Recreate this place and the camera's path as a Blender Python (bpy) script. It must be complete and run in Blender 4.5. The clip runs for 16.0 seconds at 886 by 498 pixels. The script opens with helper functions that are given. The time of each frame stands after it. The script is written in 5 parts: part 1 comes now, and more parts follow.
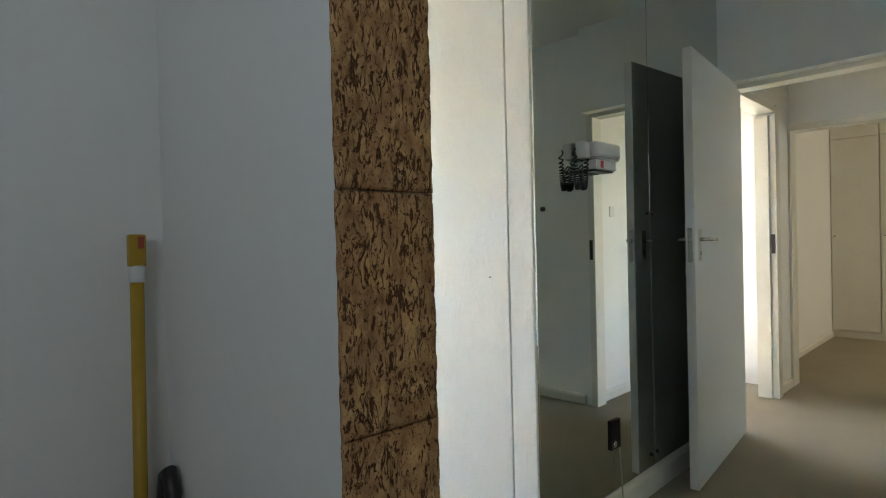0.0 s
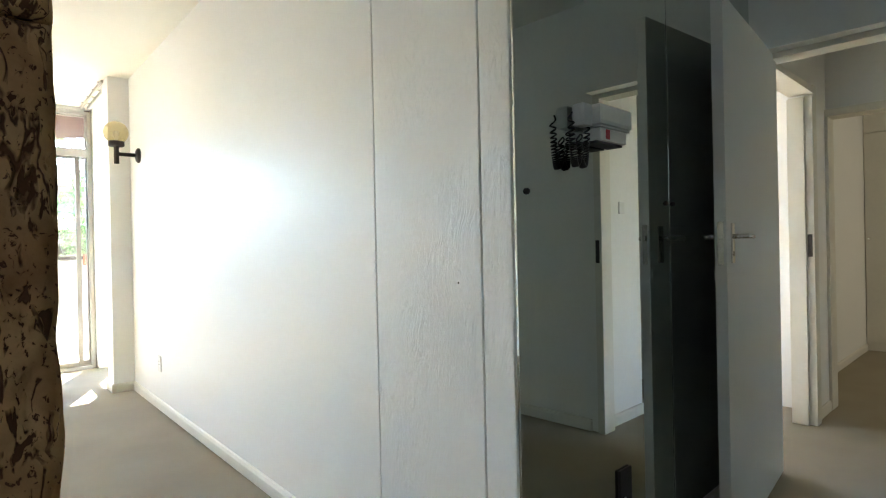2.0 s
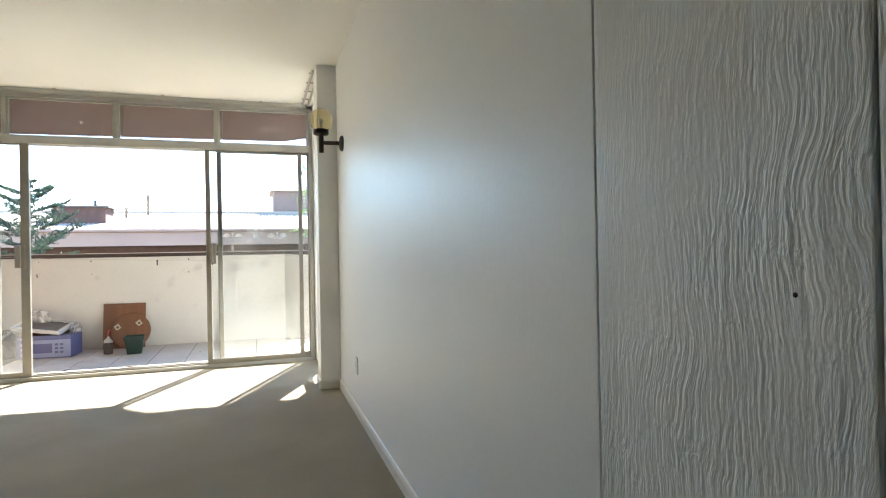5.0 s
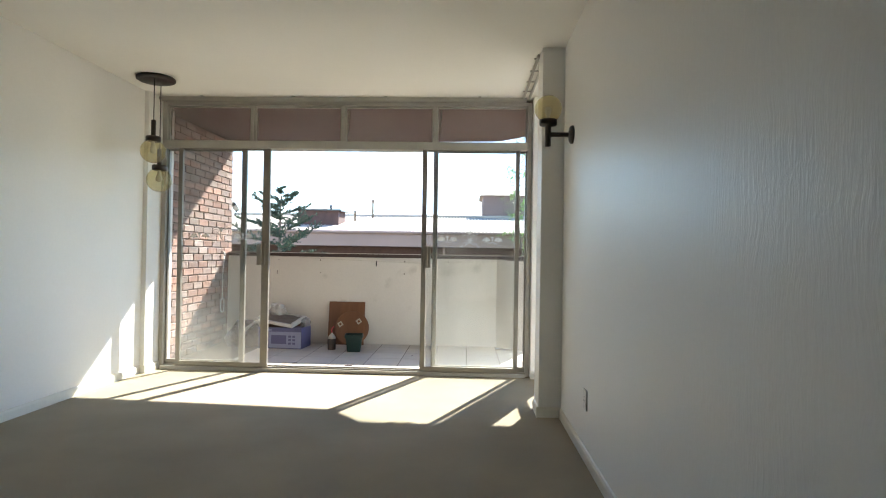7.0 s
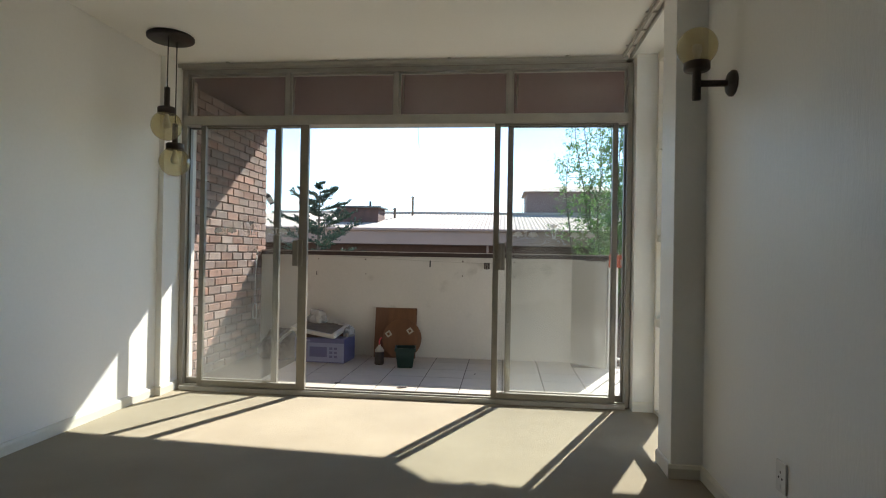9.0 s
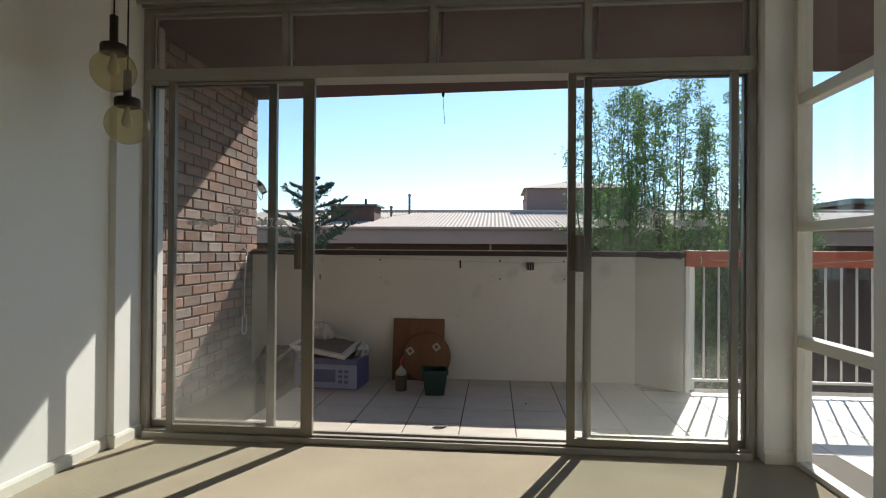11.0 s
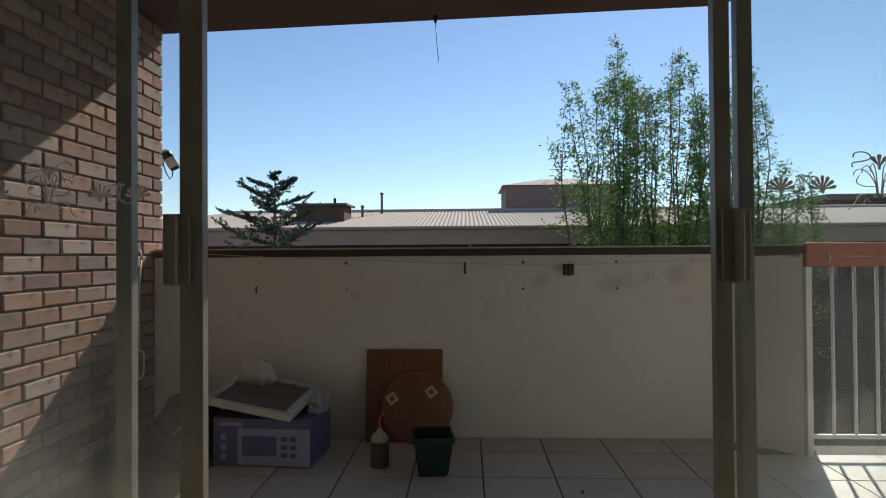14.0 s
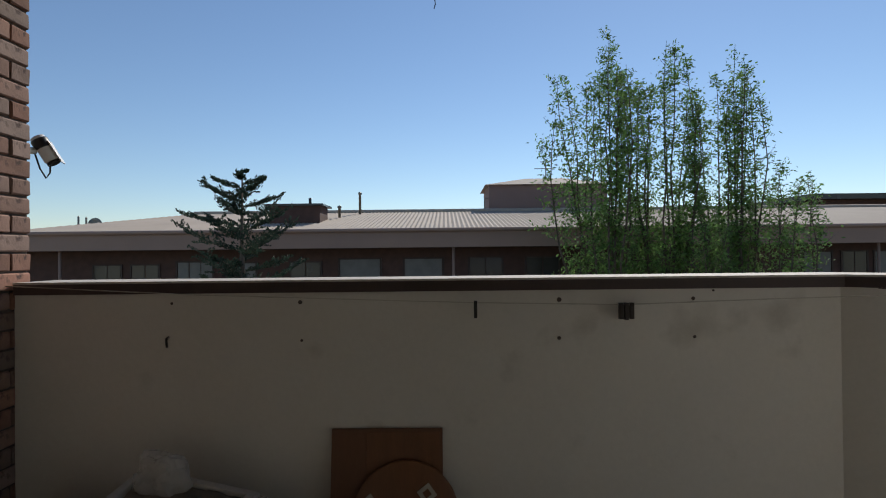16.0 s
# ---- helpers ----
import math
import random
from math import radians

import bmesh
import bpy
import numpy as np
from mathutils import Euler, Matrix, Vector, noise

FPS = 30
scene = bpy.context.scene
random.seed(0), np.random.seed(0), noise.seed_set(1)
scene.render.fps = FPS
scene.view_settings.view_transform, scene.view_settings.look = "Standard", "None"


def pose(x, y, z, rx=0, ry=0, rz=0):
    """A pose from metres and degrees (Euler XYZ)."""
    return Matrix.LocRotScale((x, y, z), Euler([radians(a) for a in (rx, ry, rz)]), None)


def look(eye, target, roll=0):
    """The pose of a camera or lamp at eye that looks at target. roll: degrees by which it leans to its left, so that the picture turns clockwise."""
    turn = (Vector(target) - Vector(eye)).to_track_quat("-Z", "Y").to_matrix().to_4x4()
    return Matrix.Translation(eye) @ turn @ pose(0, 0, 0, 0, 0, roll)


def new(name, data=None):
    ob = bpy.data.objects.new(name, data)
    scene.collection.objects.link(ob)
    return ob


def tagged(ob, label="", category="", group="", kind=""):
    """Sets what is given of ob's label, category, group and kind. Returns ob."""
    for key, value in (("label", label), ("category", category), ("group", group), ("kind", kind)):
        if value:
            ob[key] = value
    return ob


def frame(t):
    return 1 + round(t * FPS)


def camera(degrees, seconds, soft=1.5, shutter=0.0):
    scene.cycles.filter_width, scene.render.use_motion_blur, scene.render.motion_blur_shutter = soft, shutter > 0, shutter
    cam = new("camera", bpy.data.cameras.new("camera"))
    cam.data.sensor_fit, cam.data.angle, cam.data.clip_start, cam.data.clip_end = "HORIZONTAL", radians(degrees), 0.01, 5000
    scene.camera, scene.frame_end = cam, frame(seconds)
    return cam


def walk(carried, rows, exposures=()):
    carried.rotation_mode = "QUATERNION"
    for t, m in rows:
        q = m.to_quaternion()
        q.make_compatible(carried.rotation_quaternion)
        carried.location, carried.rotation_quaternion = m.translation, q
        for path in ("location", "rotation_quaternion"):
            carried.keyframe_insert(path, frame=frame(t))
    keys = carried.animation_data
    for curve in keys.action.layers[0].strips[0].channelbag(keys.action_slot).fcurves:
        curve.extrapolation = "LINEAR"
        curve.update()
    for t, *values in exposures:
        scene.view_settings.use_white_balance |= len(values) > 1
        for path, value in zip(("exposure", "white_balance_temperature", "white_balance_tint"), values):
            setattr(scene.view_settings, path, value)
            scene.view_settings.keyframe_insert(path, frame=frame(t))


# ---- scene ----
cam = camera(76.0, 16.0, soft=1.1)
PATH = [
    (0, (-0.18, -0.268, 1.203), (1.135, 1.238, 1.178), -1.4),
    (0.5, (-0.06, -0.196, 1.197), (1.258, 1.308, 1.173), -1.3),
    (1, (0.059, -0.117, 1.186), (1.381, 1.383, 1.166), -1.2),
    (1.5, (0.177, -0.044, 1.177), (1.498, 1.458, 1.161), -1.2),
    (2, (0.296, 0.028, 1.167), (1.586, 1.556, 1.161), -1.2),
    (2.5, (0.408, 0.107, 1.157), (1.624, 1.695, 1.156), -1.1),
    (3, (0.522, 0.199, 1.147), (1.619, 1.871, 1.153), -0.9),
    (3.5, (0.613, 0.286, 1.14), (1.586, 2.033, 1.15), -0.6),
    (3.7, (0.638, 0.333, 1.146), (1.571, 2.102, 1.148), -1.0),
    (5.8, (0.801, 0.984, 1.115), (1.13, 2.957, 1.136), 0.1),
    (6, (0.796, 1.038, 1.117), (1.038, 3.023, 1.14), 0.3),
    (6.5, (0.764, 1.181, 1.134), (0.799, 3.18, 1.157), 0.7),
    (7, (0.709, 1.366, 1.151), (0.625, 3.364, 1.174), 0.9),
    (7.5, (0.652, 1.584, 1.148), (0.507, 3.578, 1.169), 1.0),
    (8, (0.573, 1.837, 1.16), (0.387, 3.828, 1.178), 1.1),
    (8.5, (0.46, 2.116, 1.156), (0.257, 4.105, 1.173), 1.0),
    (9, (0.351, 2.398, 1.153), (0.14, 4.386, 1.168), 1.0),
    (9.5, (0.224, 2.685, 1.155), (0.011, 4.673, 1.168), 0.9),
    (10, (0.086, 2.966, 1.144), (-0.125, 4.955, 1.157), 0.9),
    (10.2, (0.026, 3.075, 1.147), (-0.178, 5.064, 1.158), 0.8),
    (12.5, (-0.293, 4.357, 1.09), (-0.436, 6.351, 1.114), 0.1),
    (13, (-0.346, 4.629, 1.097), (-0.465, 6.626, 1.12), 0.0),
    (13.5, (-0.39, 4.891, 1.105), (-0.491, 6.888, 1.126), -0.1),
    (14, (-0.435, 5.154, 1.113), (-0.518, 7.152, 1.135), -0.4),
    (14.5, (-0.508, 5.429, 1.129), (-0.573, 7.428, 1.148), -0.3),
    (15, (-0.552, 5.692, 1.162), (-0.59, 7.692, 1.182), -0.3),
    (15.5, (-0.556, 5.985, 1.207), (-0.577, 7.959, 1.227), -0.5),
    (16, (-0.566, 6.25, 1.264), (-0.576, 8.218, 1.282), -0.6),
]
EXPOSURES = [(0.0, 5.02, 6600, 10), (1.0, 4.98, 6600, 10), (1.5, 4.77, 6550, 10), (2.0, 4.55, 6450, 10), (2.5, 4.25, 6400, 10), (3.5, 3.75, 6400, 10), (6.0, 2.72, 6420, 10), (7.0, 2.32, 6440, 10),
             (8.5, 1.6, 6500, 10), (9.5, 1.2, 6500, 10), (10.2, 0.95, 6500, 10), (12.5, 0.2, 6750, 10), (14.5, -0.08, 6750, 10), (16.0, -0.36, 6620, 10)]
walk(cam, [(t, look(eye, target, roll)) for t, eye, target, roll in PATH], EXPOSURES)


# ---- light ----
SUN_WAY = Vector((-0.445, -1.0, -0.84))
SUN_ELEV = math.atan2(0.84, math.hypot(0.445, 1.0))
SUN_ROT = math.atan2(0.445, 1.0)
world = bpy.data.worlds.new("sky")
scene.world = world
world.use_nodes = True
wn = world.node_tree
sky = wn.nodes.new("ShaderNodeTexSky")
sky.sky_type, sky.sun_disc = "NISHITA", False
sky.sun_elevation, sky.sun_rotation = SUN_ELEV, SUN_ROT
sky.air_density, sky.dust_density, sky.ozone_density = 1.0, 0.04, 4.0
wn.links.new(sky.outputs[0], wn.nodes["Background"].inputs[0])
wn.nodes["Background"].inputs[1].default_value = 0.135
sun = new("sun", bpy.data.lights.new("sun", "SUN"))
sun.data.energy, sun.data.angle, sun.data.color = 5.0, radians(0.5), (1.0, 0.955, 0.88)
sun.matrix_world = look((20, 44, 37), Vector((20, 44, 37)) + SUN_WAY)


def daylight_fill(name, place, target, w, h, watts, colour=(0.95, 0.96, 0.93)):
    """An area lamp that stands in for daylight from a source out of view."""
    lamp = new(name, bpy.data.lights.new(name, "AREA"))
    lamp.data.shape, lamp.data.size, lamp.data.size_y = "RECTANGLE", w, h
    lamp.data.energy, lamp.data.color = watts, colour
    lamp.matrix_world = look(place, target)
    return lamp


daylight_fill("daylight_study", (4.2, 3.86, 1.5), (4.2, 2.0, 1.2), 1.6, 1.2, 0.5)
# added warm fill inside the bedroom; no window opening is built behind it
daylight_fill("fill_bedroom", (7.0, -2.3, 1.5), (6.6, 0.5, 0.6), 1.6, 1.2, 1.0, (1.0, 0.90, 0.70))
# added bluish fill in front of the closed west wall, which has no window
daylight_fill("fill_entrance", (-1.2, -0.6, 1.85), (0.5, 0.6, 1.75), 0.8, 0.6, 0.23, (0.75, 0.86, 1.0))


# ---- materials ----
def mat(name, col, rough=0.6, metal=0.0, var=0.12, scale=3.0, bump=0.15, bscale=60.0, spec=0.5, stretch=(1, 1, 1),
        island=0.0, rand=0.0, stain=None, stain_at=0.62, depth=0.004, alt=None):
    """A painted or natural surface: colour that varies at two scales, fine relief, stains."""
    m = bpy.data.materials.new(name)
    m.use_nodes = True
    nt = m.node_tree
    b = nt.nodes["Principled BSDF"]
    b.inputs["Metallic"].default_value = metal
    b.inputs["Specular IOR Level"].default_value = spec
    tc = nt.nodes.new("ShaderNodeTexCoord")
    mp = nt.nodes.new("ShaderNodeMapping")
    mp.inputs["Scale"].default_value = stretch
    nt.links.new(tc.outputs["Object"], mp.inputs[0])
    big = nt.nodes.new("ShaderNodeTexNoise")
    big.inputs["Scale"].default_value, big.inputs["Detail"].default_value = scale, 5
    fine = nt.nodes.new("ShaderNodeTexNoise")
    fine.inputs["Scale"].default_value, fine.inputs["Detail"].default_value = bscale, 4
    for n in (big, fine):
        nt.links.new(mp.outputs[0], n.inputs["Vector"])
    add = nt.nodes.new("ShaderNodeMath")
    add.operation = "MULTIPLY_ADD"
    nt.links.new(fine.outputs[0], add.inputs[0])
    add.inputs[1].default_value = 0.5
    nt.links.new(big.outputs[0], add.inputs[2])
    ramp = nt.nodes.new("ShaderNodeMapRange")
    ramp.inputs[1].default_value, ramp.inputs[2].default_value = 0.45, 1.05
    ramp.inputs[3].default_value, ramp.inputs[4].default_value = 1 - var, 1 + var
    nt.links.new(add.outputs[0], ramp.inputs[0])
    value = ramp.outputs[0]
    if rand or island:
        src = nt.nodes.new("ShaderNodeObjectInfo" if rand else "ShaderNodeNewGeometry")
        r = nt.nodes.new("ShaderNodeMapRange")
        k = rand or island
        r.inputs[3].default_value, r.inputs[4].default_value = 1 - k, 1 + k
        nt.links.new(src.outputs["Random" if rand else "Random Per Island"], r.inputs[0])
        mu = nt.nodes.new("ShaderNodeMath")
        mu.operation = "MULTIPLY"
        nt.links.new(value, mu.inputs[0])
        nt.links.new(r.outputs[0], mu.inputs[1])
        value = mu.outputs[0]
    sc = nt.nodes.new("ShaderNodeVectorMath")
    sc.operation = "SCALE"
    sc.inputs[0].default_value = col
    nt.links.new(value, sc.inputs["Scale"])
    colour = sc.outputs[0]
    if alt:
        # pieces of a second colour among the first, told apart by their own random number
        wob = nt.nodes.new("ShaderNodeMath")
        wob.operation = "MULTIPLY"
        nt.links.new(src.outputs["Random"], wob.inputs[0])
        wob.inputs[1].default_value = 7.31
        fra = nt.nodes.new("ShaderNodeMath")
        fra.operation = "FRACT"
        nt.links.new(wob.outputs[0], fra.inputs[0])
        s2 = nt.nodes.new("ShaderNodeVectorMath")
        s2.operation = "SCALE"
        s2.inputs[0].default_value = alt
        nt.links.new(value, s2.inputs["Scale"])
        m2 = nt.nodes.new("ShaderNodeMix")
        m2.data_type = "RGBA"
        nt.links.new(fra.outputs[0], m2.inputs[0])
        nt.links.new(colour, m2.inputs[6])
        nt.links.new(s2.outputs[0], m2.inputs[7])
        colour = m2.outputs[2]
    if stain:
        sn = nt.nodes.new("ShaderNodeTexNoise")
        sn.inputs["Scale"].default_value, sn.inputs["Detail"].default_value = scale * 1.7, 8
        nt.links.new(mp.outputs[0], sn.inputs["Vector"])
        sr = nt.nodes.new("ShaderNodeMapRange")
        sr.inputs[1].default_value, sr.inputs[2].default_value = stain_at, stain_at + 0.12
        nt.links.new(sn.outputs[0], sr.inputs[0])
        mx = nt.nodes.new("ShaderNodeMix")
        mx.data_type = "RGBA"
        nt.links.new(sr.outputs[0], mx.inputs[0])
        nt.links.new(colour, mx.inputs[6])
        mx.inputs[7].default_value = (*stain, 1)
        colour = mx.outputs[2]
    nt.links.new(colour, b.inputs["Base Color"])
    rr = nt.nodes.new("ShaderNodeMapRange")
    rr.inputs[3].default_value, rr.inputs[4].default_value = max(0.0, rough - min(0.08, rough * 0.3)), min(1, rough + min(0.08, rough * 0.3))
    nt.links.new(big.outputs[0], rr.inputs[0])
    nt.links.new(rr.outputs[0], b.inputs["Roughness"])
    if bump:
        bp = nt.nodes.new("ShaderNodeBump")
        bp.inputs["Strength"].default_value, bp.inputs["Distance"].default_value = bump, depth
        nt.links.new(fine.outputs[0], bp.inputs["Height"])
        nt.links.new(bp.outputs[0], b.inputs["Normal"])
    return m


def glass(name, tint=(0.97, 0.985, 0.98), dust=0.004, dusty=0.018, foot=0.10):
    """A thin pane: clear, with its mirror gloss and a film of dust in patches."""
    m = bpy.data.materials.new(name)
    m.use_nodes = True
    nt = m.node_tree
    nt.nodes.remove(nt.nodes["Principled BSDF"])
    out = nt.nodes["Material Output"]
    tr = nt.nodes.new("ShaderNodeBsdfTransparent")
    tr.inputs[0].default_value = (*tint, 1)
    gl = nt.nodes.new("ShaderNodeBsdfGlossy")
    gl.inputs["Roughness"].default_value = 0.02
    lw = nt.nodes.new("ShaderNodeLayerWeight")
    lw.inputs[0].default_value = 0.5
    pw = nt.nodes.new("ShaderNodeMath")
    pw.operation = "POWER"
    pw.inputs[1].default_value = 5.0
    nt.links.new(lw.outputs["Facing"], pw.inputs[0])
    fr = nt.nodes.new("ShaderNodeMapRange")
    fr.inputs[3].default_value, fr.inputs[4].default_value = 0.03, 0.9
    nt.links.new(pw.outputs[0], fr.inputs[0])
    mx = nt.nodes.new("ShaderNodeMixShader")
    nt.links.new(fr.outputs[0], mx.inputs[0])
    nt.links.new(tr.outputs[0], mx.inputs[1])
    nt.links.new(gl.outputs[0], mx.inputs[2])
    df = nt.nodes.new("ShaderNodeBsdfDiffuse")
    df.inputs[0].default_value = (0.75, 0.72, 0.66, 1)
    tl = nt.nodes.new("ShaderNodeBsdfTranslucent")
    tl.inputs[0].default_value = (0.75, 0.72, 0.66, 1)
    both = nt.nodes.new("ShaderNodeMixShader")
    nt.links.new(df.outputs[0], both.inputs[1])
    nt.links.new(tl.outputs[0], both.inputs[2])
    tc = nt.nodes.new("ShaderNodeTexCoord")
    no = nt.nodes.new("ShaderNodeTexNoise")
    no.inputs["Scale"].default_value, no.inputs["Detail"].default_value = 2.2, 7
    nt.links.new(tc.outputs["Object"], no.inputs["Vector"])
    r = nt.nodes.new("ShaderNodeMapRange")
    r.inputs[1].default_value, r.inputs[2].default_value = 0.5, 0.75
    r.inputs[3].default_value, r.inputs[4].default_value = dust, dusty
    nt.links.new(no.outputs[0], r.inputs[0])
    # splashed dirt along the foot of the pane
    sp = nt.nodes.new("ShaderNodeSeparateXYZ")
    nt.links.new(tc.outputs["Object"], sp.inputs[0])
    ft = nt.nodes.new("ShaderNodeMapRange")
    ft.inputs[1].default_value, ft.inputs[2].default_value = 0.05, 0.75
    ft.inputs[3].default_value, ft.inputs[4].default_value = foot, 0.0
    nt.links.new(sp.outputs["Z"], ft.inputs[0])
    fm = nt.nodes.new("ShaderNodeMath")
    fm.operation = "MULTIPLY_ADD"
    nt.links.new(ft.outputs[0], fm.inputs[0])
    nt.links.new(no.outputs[0], fm.inputs[1])
    nt.links.new(r.outputs[0], fm.inputs[2])
    m2 = nt.nodes.new("ShaderNodeMixShader")
    nt.links.new(fm.outputs[0], m2.inputs[0])
    nt.links.new(mx.outputs[0], m2.inputs[1])
    nt.links.new(both.outputs[0], m2.inputs[2])
    nt.links.new(m2.outputs[0], out.inputs[0])
    return m


def grain_paint(name, col, strength):
    """White gloss paint over wood-grained board: long vertical ridges with knots and runs."""
    m = mat(name, col, rough=0.44, var=0.03, scale=0.8, bump=0)
    nt = m.node_tree
    b = nt.nodes["Principled BSDF"]
    tc = nt.nodes.new("ShaderNodeTexCoord")
    warp = nt.nodes.new("ShaderNodeTexNoise")
    warp.inputs["Scale"].default_value, warp.inputs["Detail"].default_value = 3.5, 3
    nt.links.new(tc.outputs["Object"], warp.inputs["Vector"])
    off = nt.nodes.new("ShaderNodeVectorMath")
    off.operation = "MULTIPLY_ADD"
    nt.links.new(warp.outputs["Color"], off.inputs[0])
    off.inputs[1].default_value = (0.10, 0.10, 0.0)
    nt.links.new(tc.outputs["Object"], off.inputs[2])
    heights = []
    for sxy, sz, k in ((60, 2.2, 0.8), (150, 14.0, 0.8), (14, 4.0, 1.2)):
        mp = nt.nodes.new("ShaderNodeMapping")
        mp.inputs["Scale"].default_value = (sxy, sxy, sz)
        nt.links.new(off.outputs[0], mp.inputs[0])
        n = nt.nodes.new("ShaderNodeTexNoise")
        n.inputs["Scale"].default_value, n.inputs["Detail"].default_value = 1.0, 3
        nt.links.new(mp.outputs[0], n.inputs["Vector"])
        mu = nt.nodes.new("ShaderNodeMath")
        mu.operation = "MULTIPLY"
        mu.inputs[1].default_value = k
        nt.links.new(n.outputs[0], mu.inputs[0])
        heights.append(mu.outputs[0])
    # the grain shows in patches
    s = heights[0]
    for h in heights[1:]:
        a = nt.nodes.new("ShaderNodeMath")
        nt.links.new(s, a.inputs[0])
        nt.links.new(h, a.inputs[1])
        s = a.outputs[0]
    bp = nt.nodes.new("ShaderNodeBump")
    bp.inputs["Distance"].default_value = 0.014
    patch = nt.nodes.new("ShaderNodeTexNoise")
    patch.inputs["Scale"].default_value, patch.inputs["Detail"].default_value = 2.3, 4
    nt.links.new(tc.outputs["Object"], patch.inputs["Vector"])
    pr = nt.nodes.new("ShaderNodeMapRange")
    pr.inputs[1].default_value, pr.inputs[2].default_value = 0.45, 0.68
    pr.inputs[3].default_value, pr.inputs[4].default_value = strength * 0.3, strength
    nt.links.new(patch.outputs[0], pr.inputs[0])
    nt.links.new(pr.outputs[0], bp.inputs["Strength"])
    nt.links.new(s, bp.inputs["Height"])
    nt.links.new(bp.outputs[0], b.inputs["Normal"])
    return m


def cork_mat():
    m = bpy.data.materials.new("cork_bark")
    m.use_nodes = True
    nt = m.node_tree
    b = nt.nodes["Principled BSDF"]
    b.inputs["Roughness"].default_value = 0.85
    b.inputs["Specular IOR Level"].default_value = 0.2
    tc = nt.nodes.new("ShaderNodeTexCoord")
    base = nt.nodes.new("ShaderNodeTexNoise")
    base.inputs["Scale"].default_value, base.inputs["Detail"].default_value = 34, 10
    nt.links.new(tc.outputs["Object"], base.inputs["Vector"])
    cr = nt.nodes.new("ShaderNodeValToRGB")
    e = cr.color_ramp.elements
    e[0].position, e[0].color = 0.3, (0.36, 0.18, 0.075, 1)
    e[1].position, e[1].color = 0.72, (0.72, 0.44, 0.20, 1)
    nt.links.new(base.outputs[0], cr.inputs[0])
    last, hgt = cr.outputs[0], None
    # winding upright cracks, short pits and specks
    for sxy, sz, mid, lo, hi in ((62, 17, 0.5, 0.034, 0.012), (150, 48, 0.0, 0.575, 0.615), (380, 260, 0.0, 0.615, 0.65)):
        mp = nt.nodes.new("ShaderNodeMapping")
        mp.inputs["Scale"].default_value = (sxy, sxy, sz)
        nt.links.new(tc.outputs["Object"], mp.inputs[0])
        n = nt.nodes.new("ShaderNodeTexNoise")
        n.inputs["Scale"].default_value, n.inputs["Detail"].default_value = 1.0, 3
        n.inputs["Distortion"].default_value = 0.9
        nt.links.new(mp.outputs[0], n.inputs["Vector"])
        d = nt.nodes.new("ShaderNodeMath")
        d.operation = "SUBTRACT"
        nt.links.new(n.outputs[0], d.inputs[0])
        d.inputs[1].default_value = mid
        ab = nt.nodes.new("ShaderNodeMath")
        ab.operation = "ABSOLUTE"
        nt.links.new(d.outputs[0], ab.inputs[0])
        r = nt.nodes.new("ShaderNodeMapRange")
        r.inputs[1].default_value, r.inputs[2].default_value = lo, hi
        nt.links.new(ab.outputs[0], r.inputs[0])
        amount = r.outputs[0]
        if mid:
            # the cracks break off in places
            gap = nt.nodes.new("ShaderNodeMapRange")
            gap.inputs[1].default_value, gap.inputs[2].default_value = 0.46, 0.54
            nt.links.new(base.outputs[0], gap.inputs[0])
            mu = nt.nodes.new("ShaderNodeMath")
            mu.operation = "MULTIPLY"
            nt.links.new(amount, mu.inputs[0])
            nt.links.new(gap.outputs[0], mu.inputs[1])
            amount = mu.outputs[0]
        mx = nt.nodes.new("ShaderNodeMix")
        mx.data_type = "RGBA"
        nt.links.new(amount, mx.inputs[0])
        nt.links.new(last, mx.inputs[6])
        mx.inputs[7].default_value = (0.13, 0.056, 0.024, 1)
        last = mx.outputs[2]
        if hgt is None:
            hgt = amount
        else:
            mxm = nt.nodes.new("ShaderNodeMath")
            mxm.operation = "MAXIMUM"
            nt.links.new(hgt, mxm.inputs[0])
            nt.links.new(amount, mxm.inputs[1])
            hgt = mxm.outputs[0]
    nt.links.new(last, b.inputs["Base Color"])
    inv = nt.nodes.new("ShaderNodeMath")
    inv.operation = "SUBTRACT"
    nt.links.new(base.outputs[0], inv.inputs[0])
    nt.links.new(hgt, inv.inputs[1])
    bp = nt.nodes.new("ShaderNodeBump")
    bp.inputs["Strength"].default_value, bp.inputs["Distance"].default_value = 0.8, 0.005
    nt.links.new(inv.outputs[0], bp.inputs["Height"])
    nt.links.new(bp.outputs[0], b.inputs["Normal"])
    return m


M_WALL = mat("wall_paint", (0.85, 0.84, 0.80), 0.55, var=0.03, scale=1.3, bump=0.10, bscale=45)
M_GRAIN = grain_paint("grained_wall_paint", (0.86, 0.85, 0.82), 0.16)
M_GRAIN2 = grain_paint("grained_board_paint", (0.86, 0.85, 0.82), 0.60)
M_CEIL = mat("ceiling_paint", (0.86, 0.84, 0.78), 0.8, var=0.03, scale=1.0, bump=0.08, bscale=80)
M_TRIM = mat("trim_enamel", (0.76, 0.73, 0.64), 0.35, var=0.05, scale=3, bump=0.06, bscale=30)
M_CARPET = mat("carpet", (0.35, 0.302, 0.222), 0.95, var=0.14, scale=1.6, bump=0.4, bscale=420, spec=0.1, depth=0.006)
M_CORK = cork_mat()
M_MIRROR = mat("mirror_silver", (0.60, 0.63, 0.59), 0.006, metal=1.0, var=0.03, scale=2, bump=0)
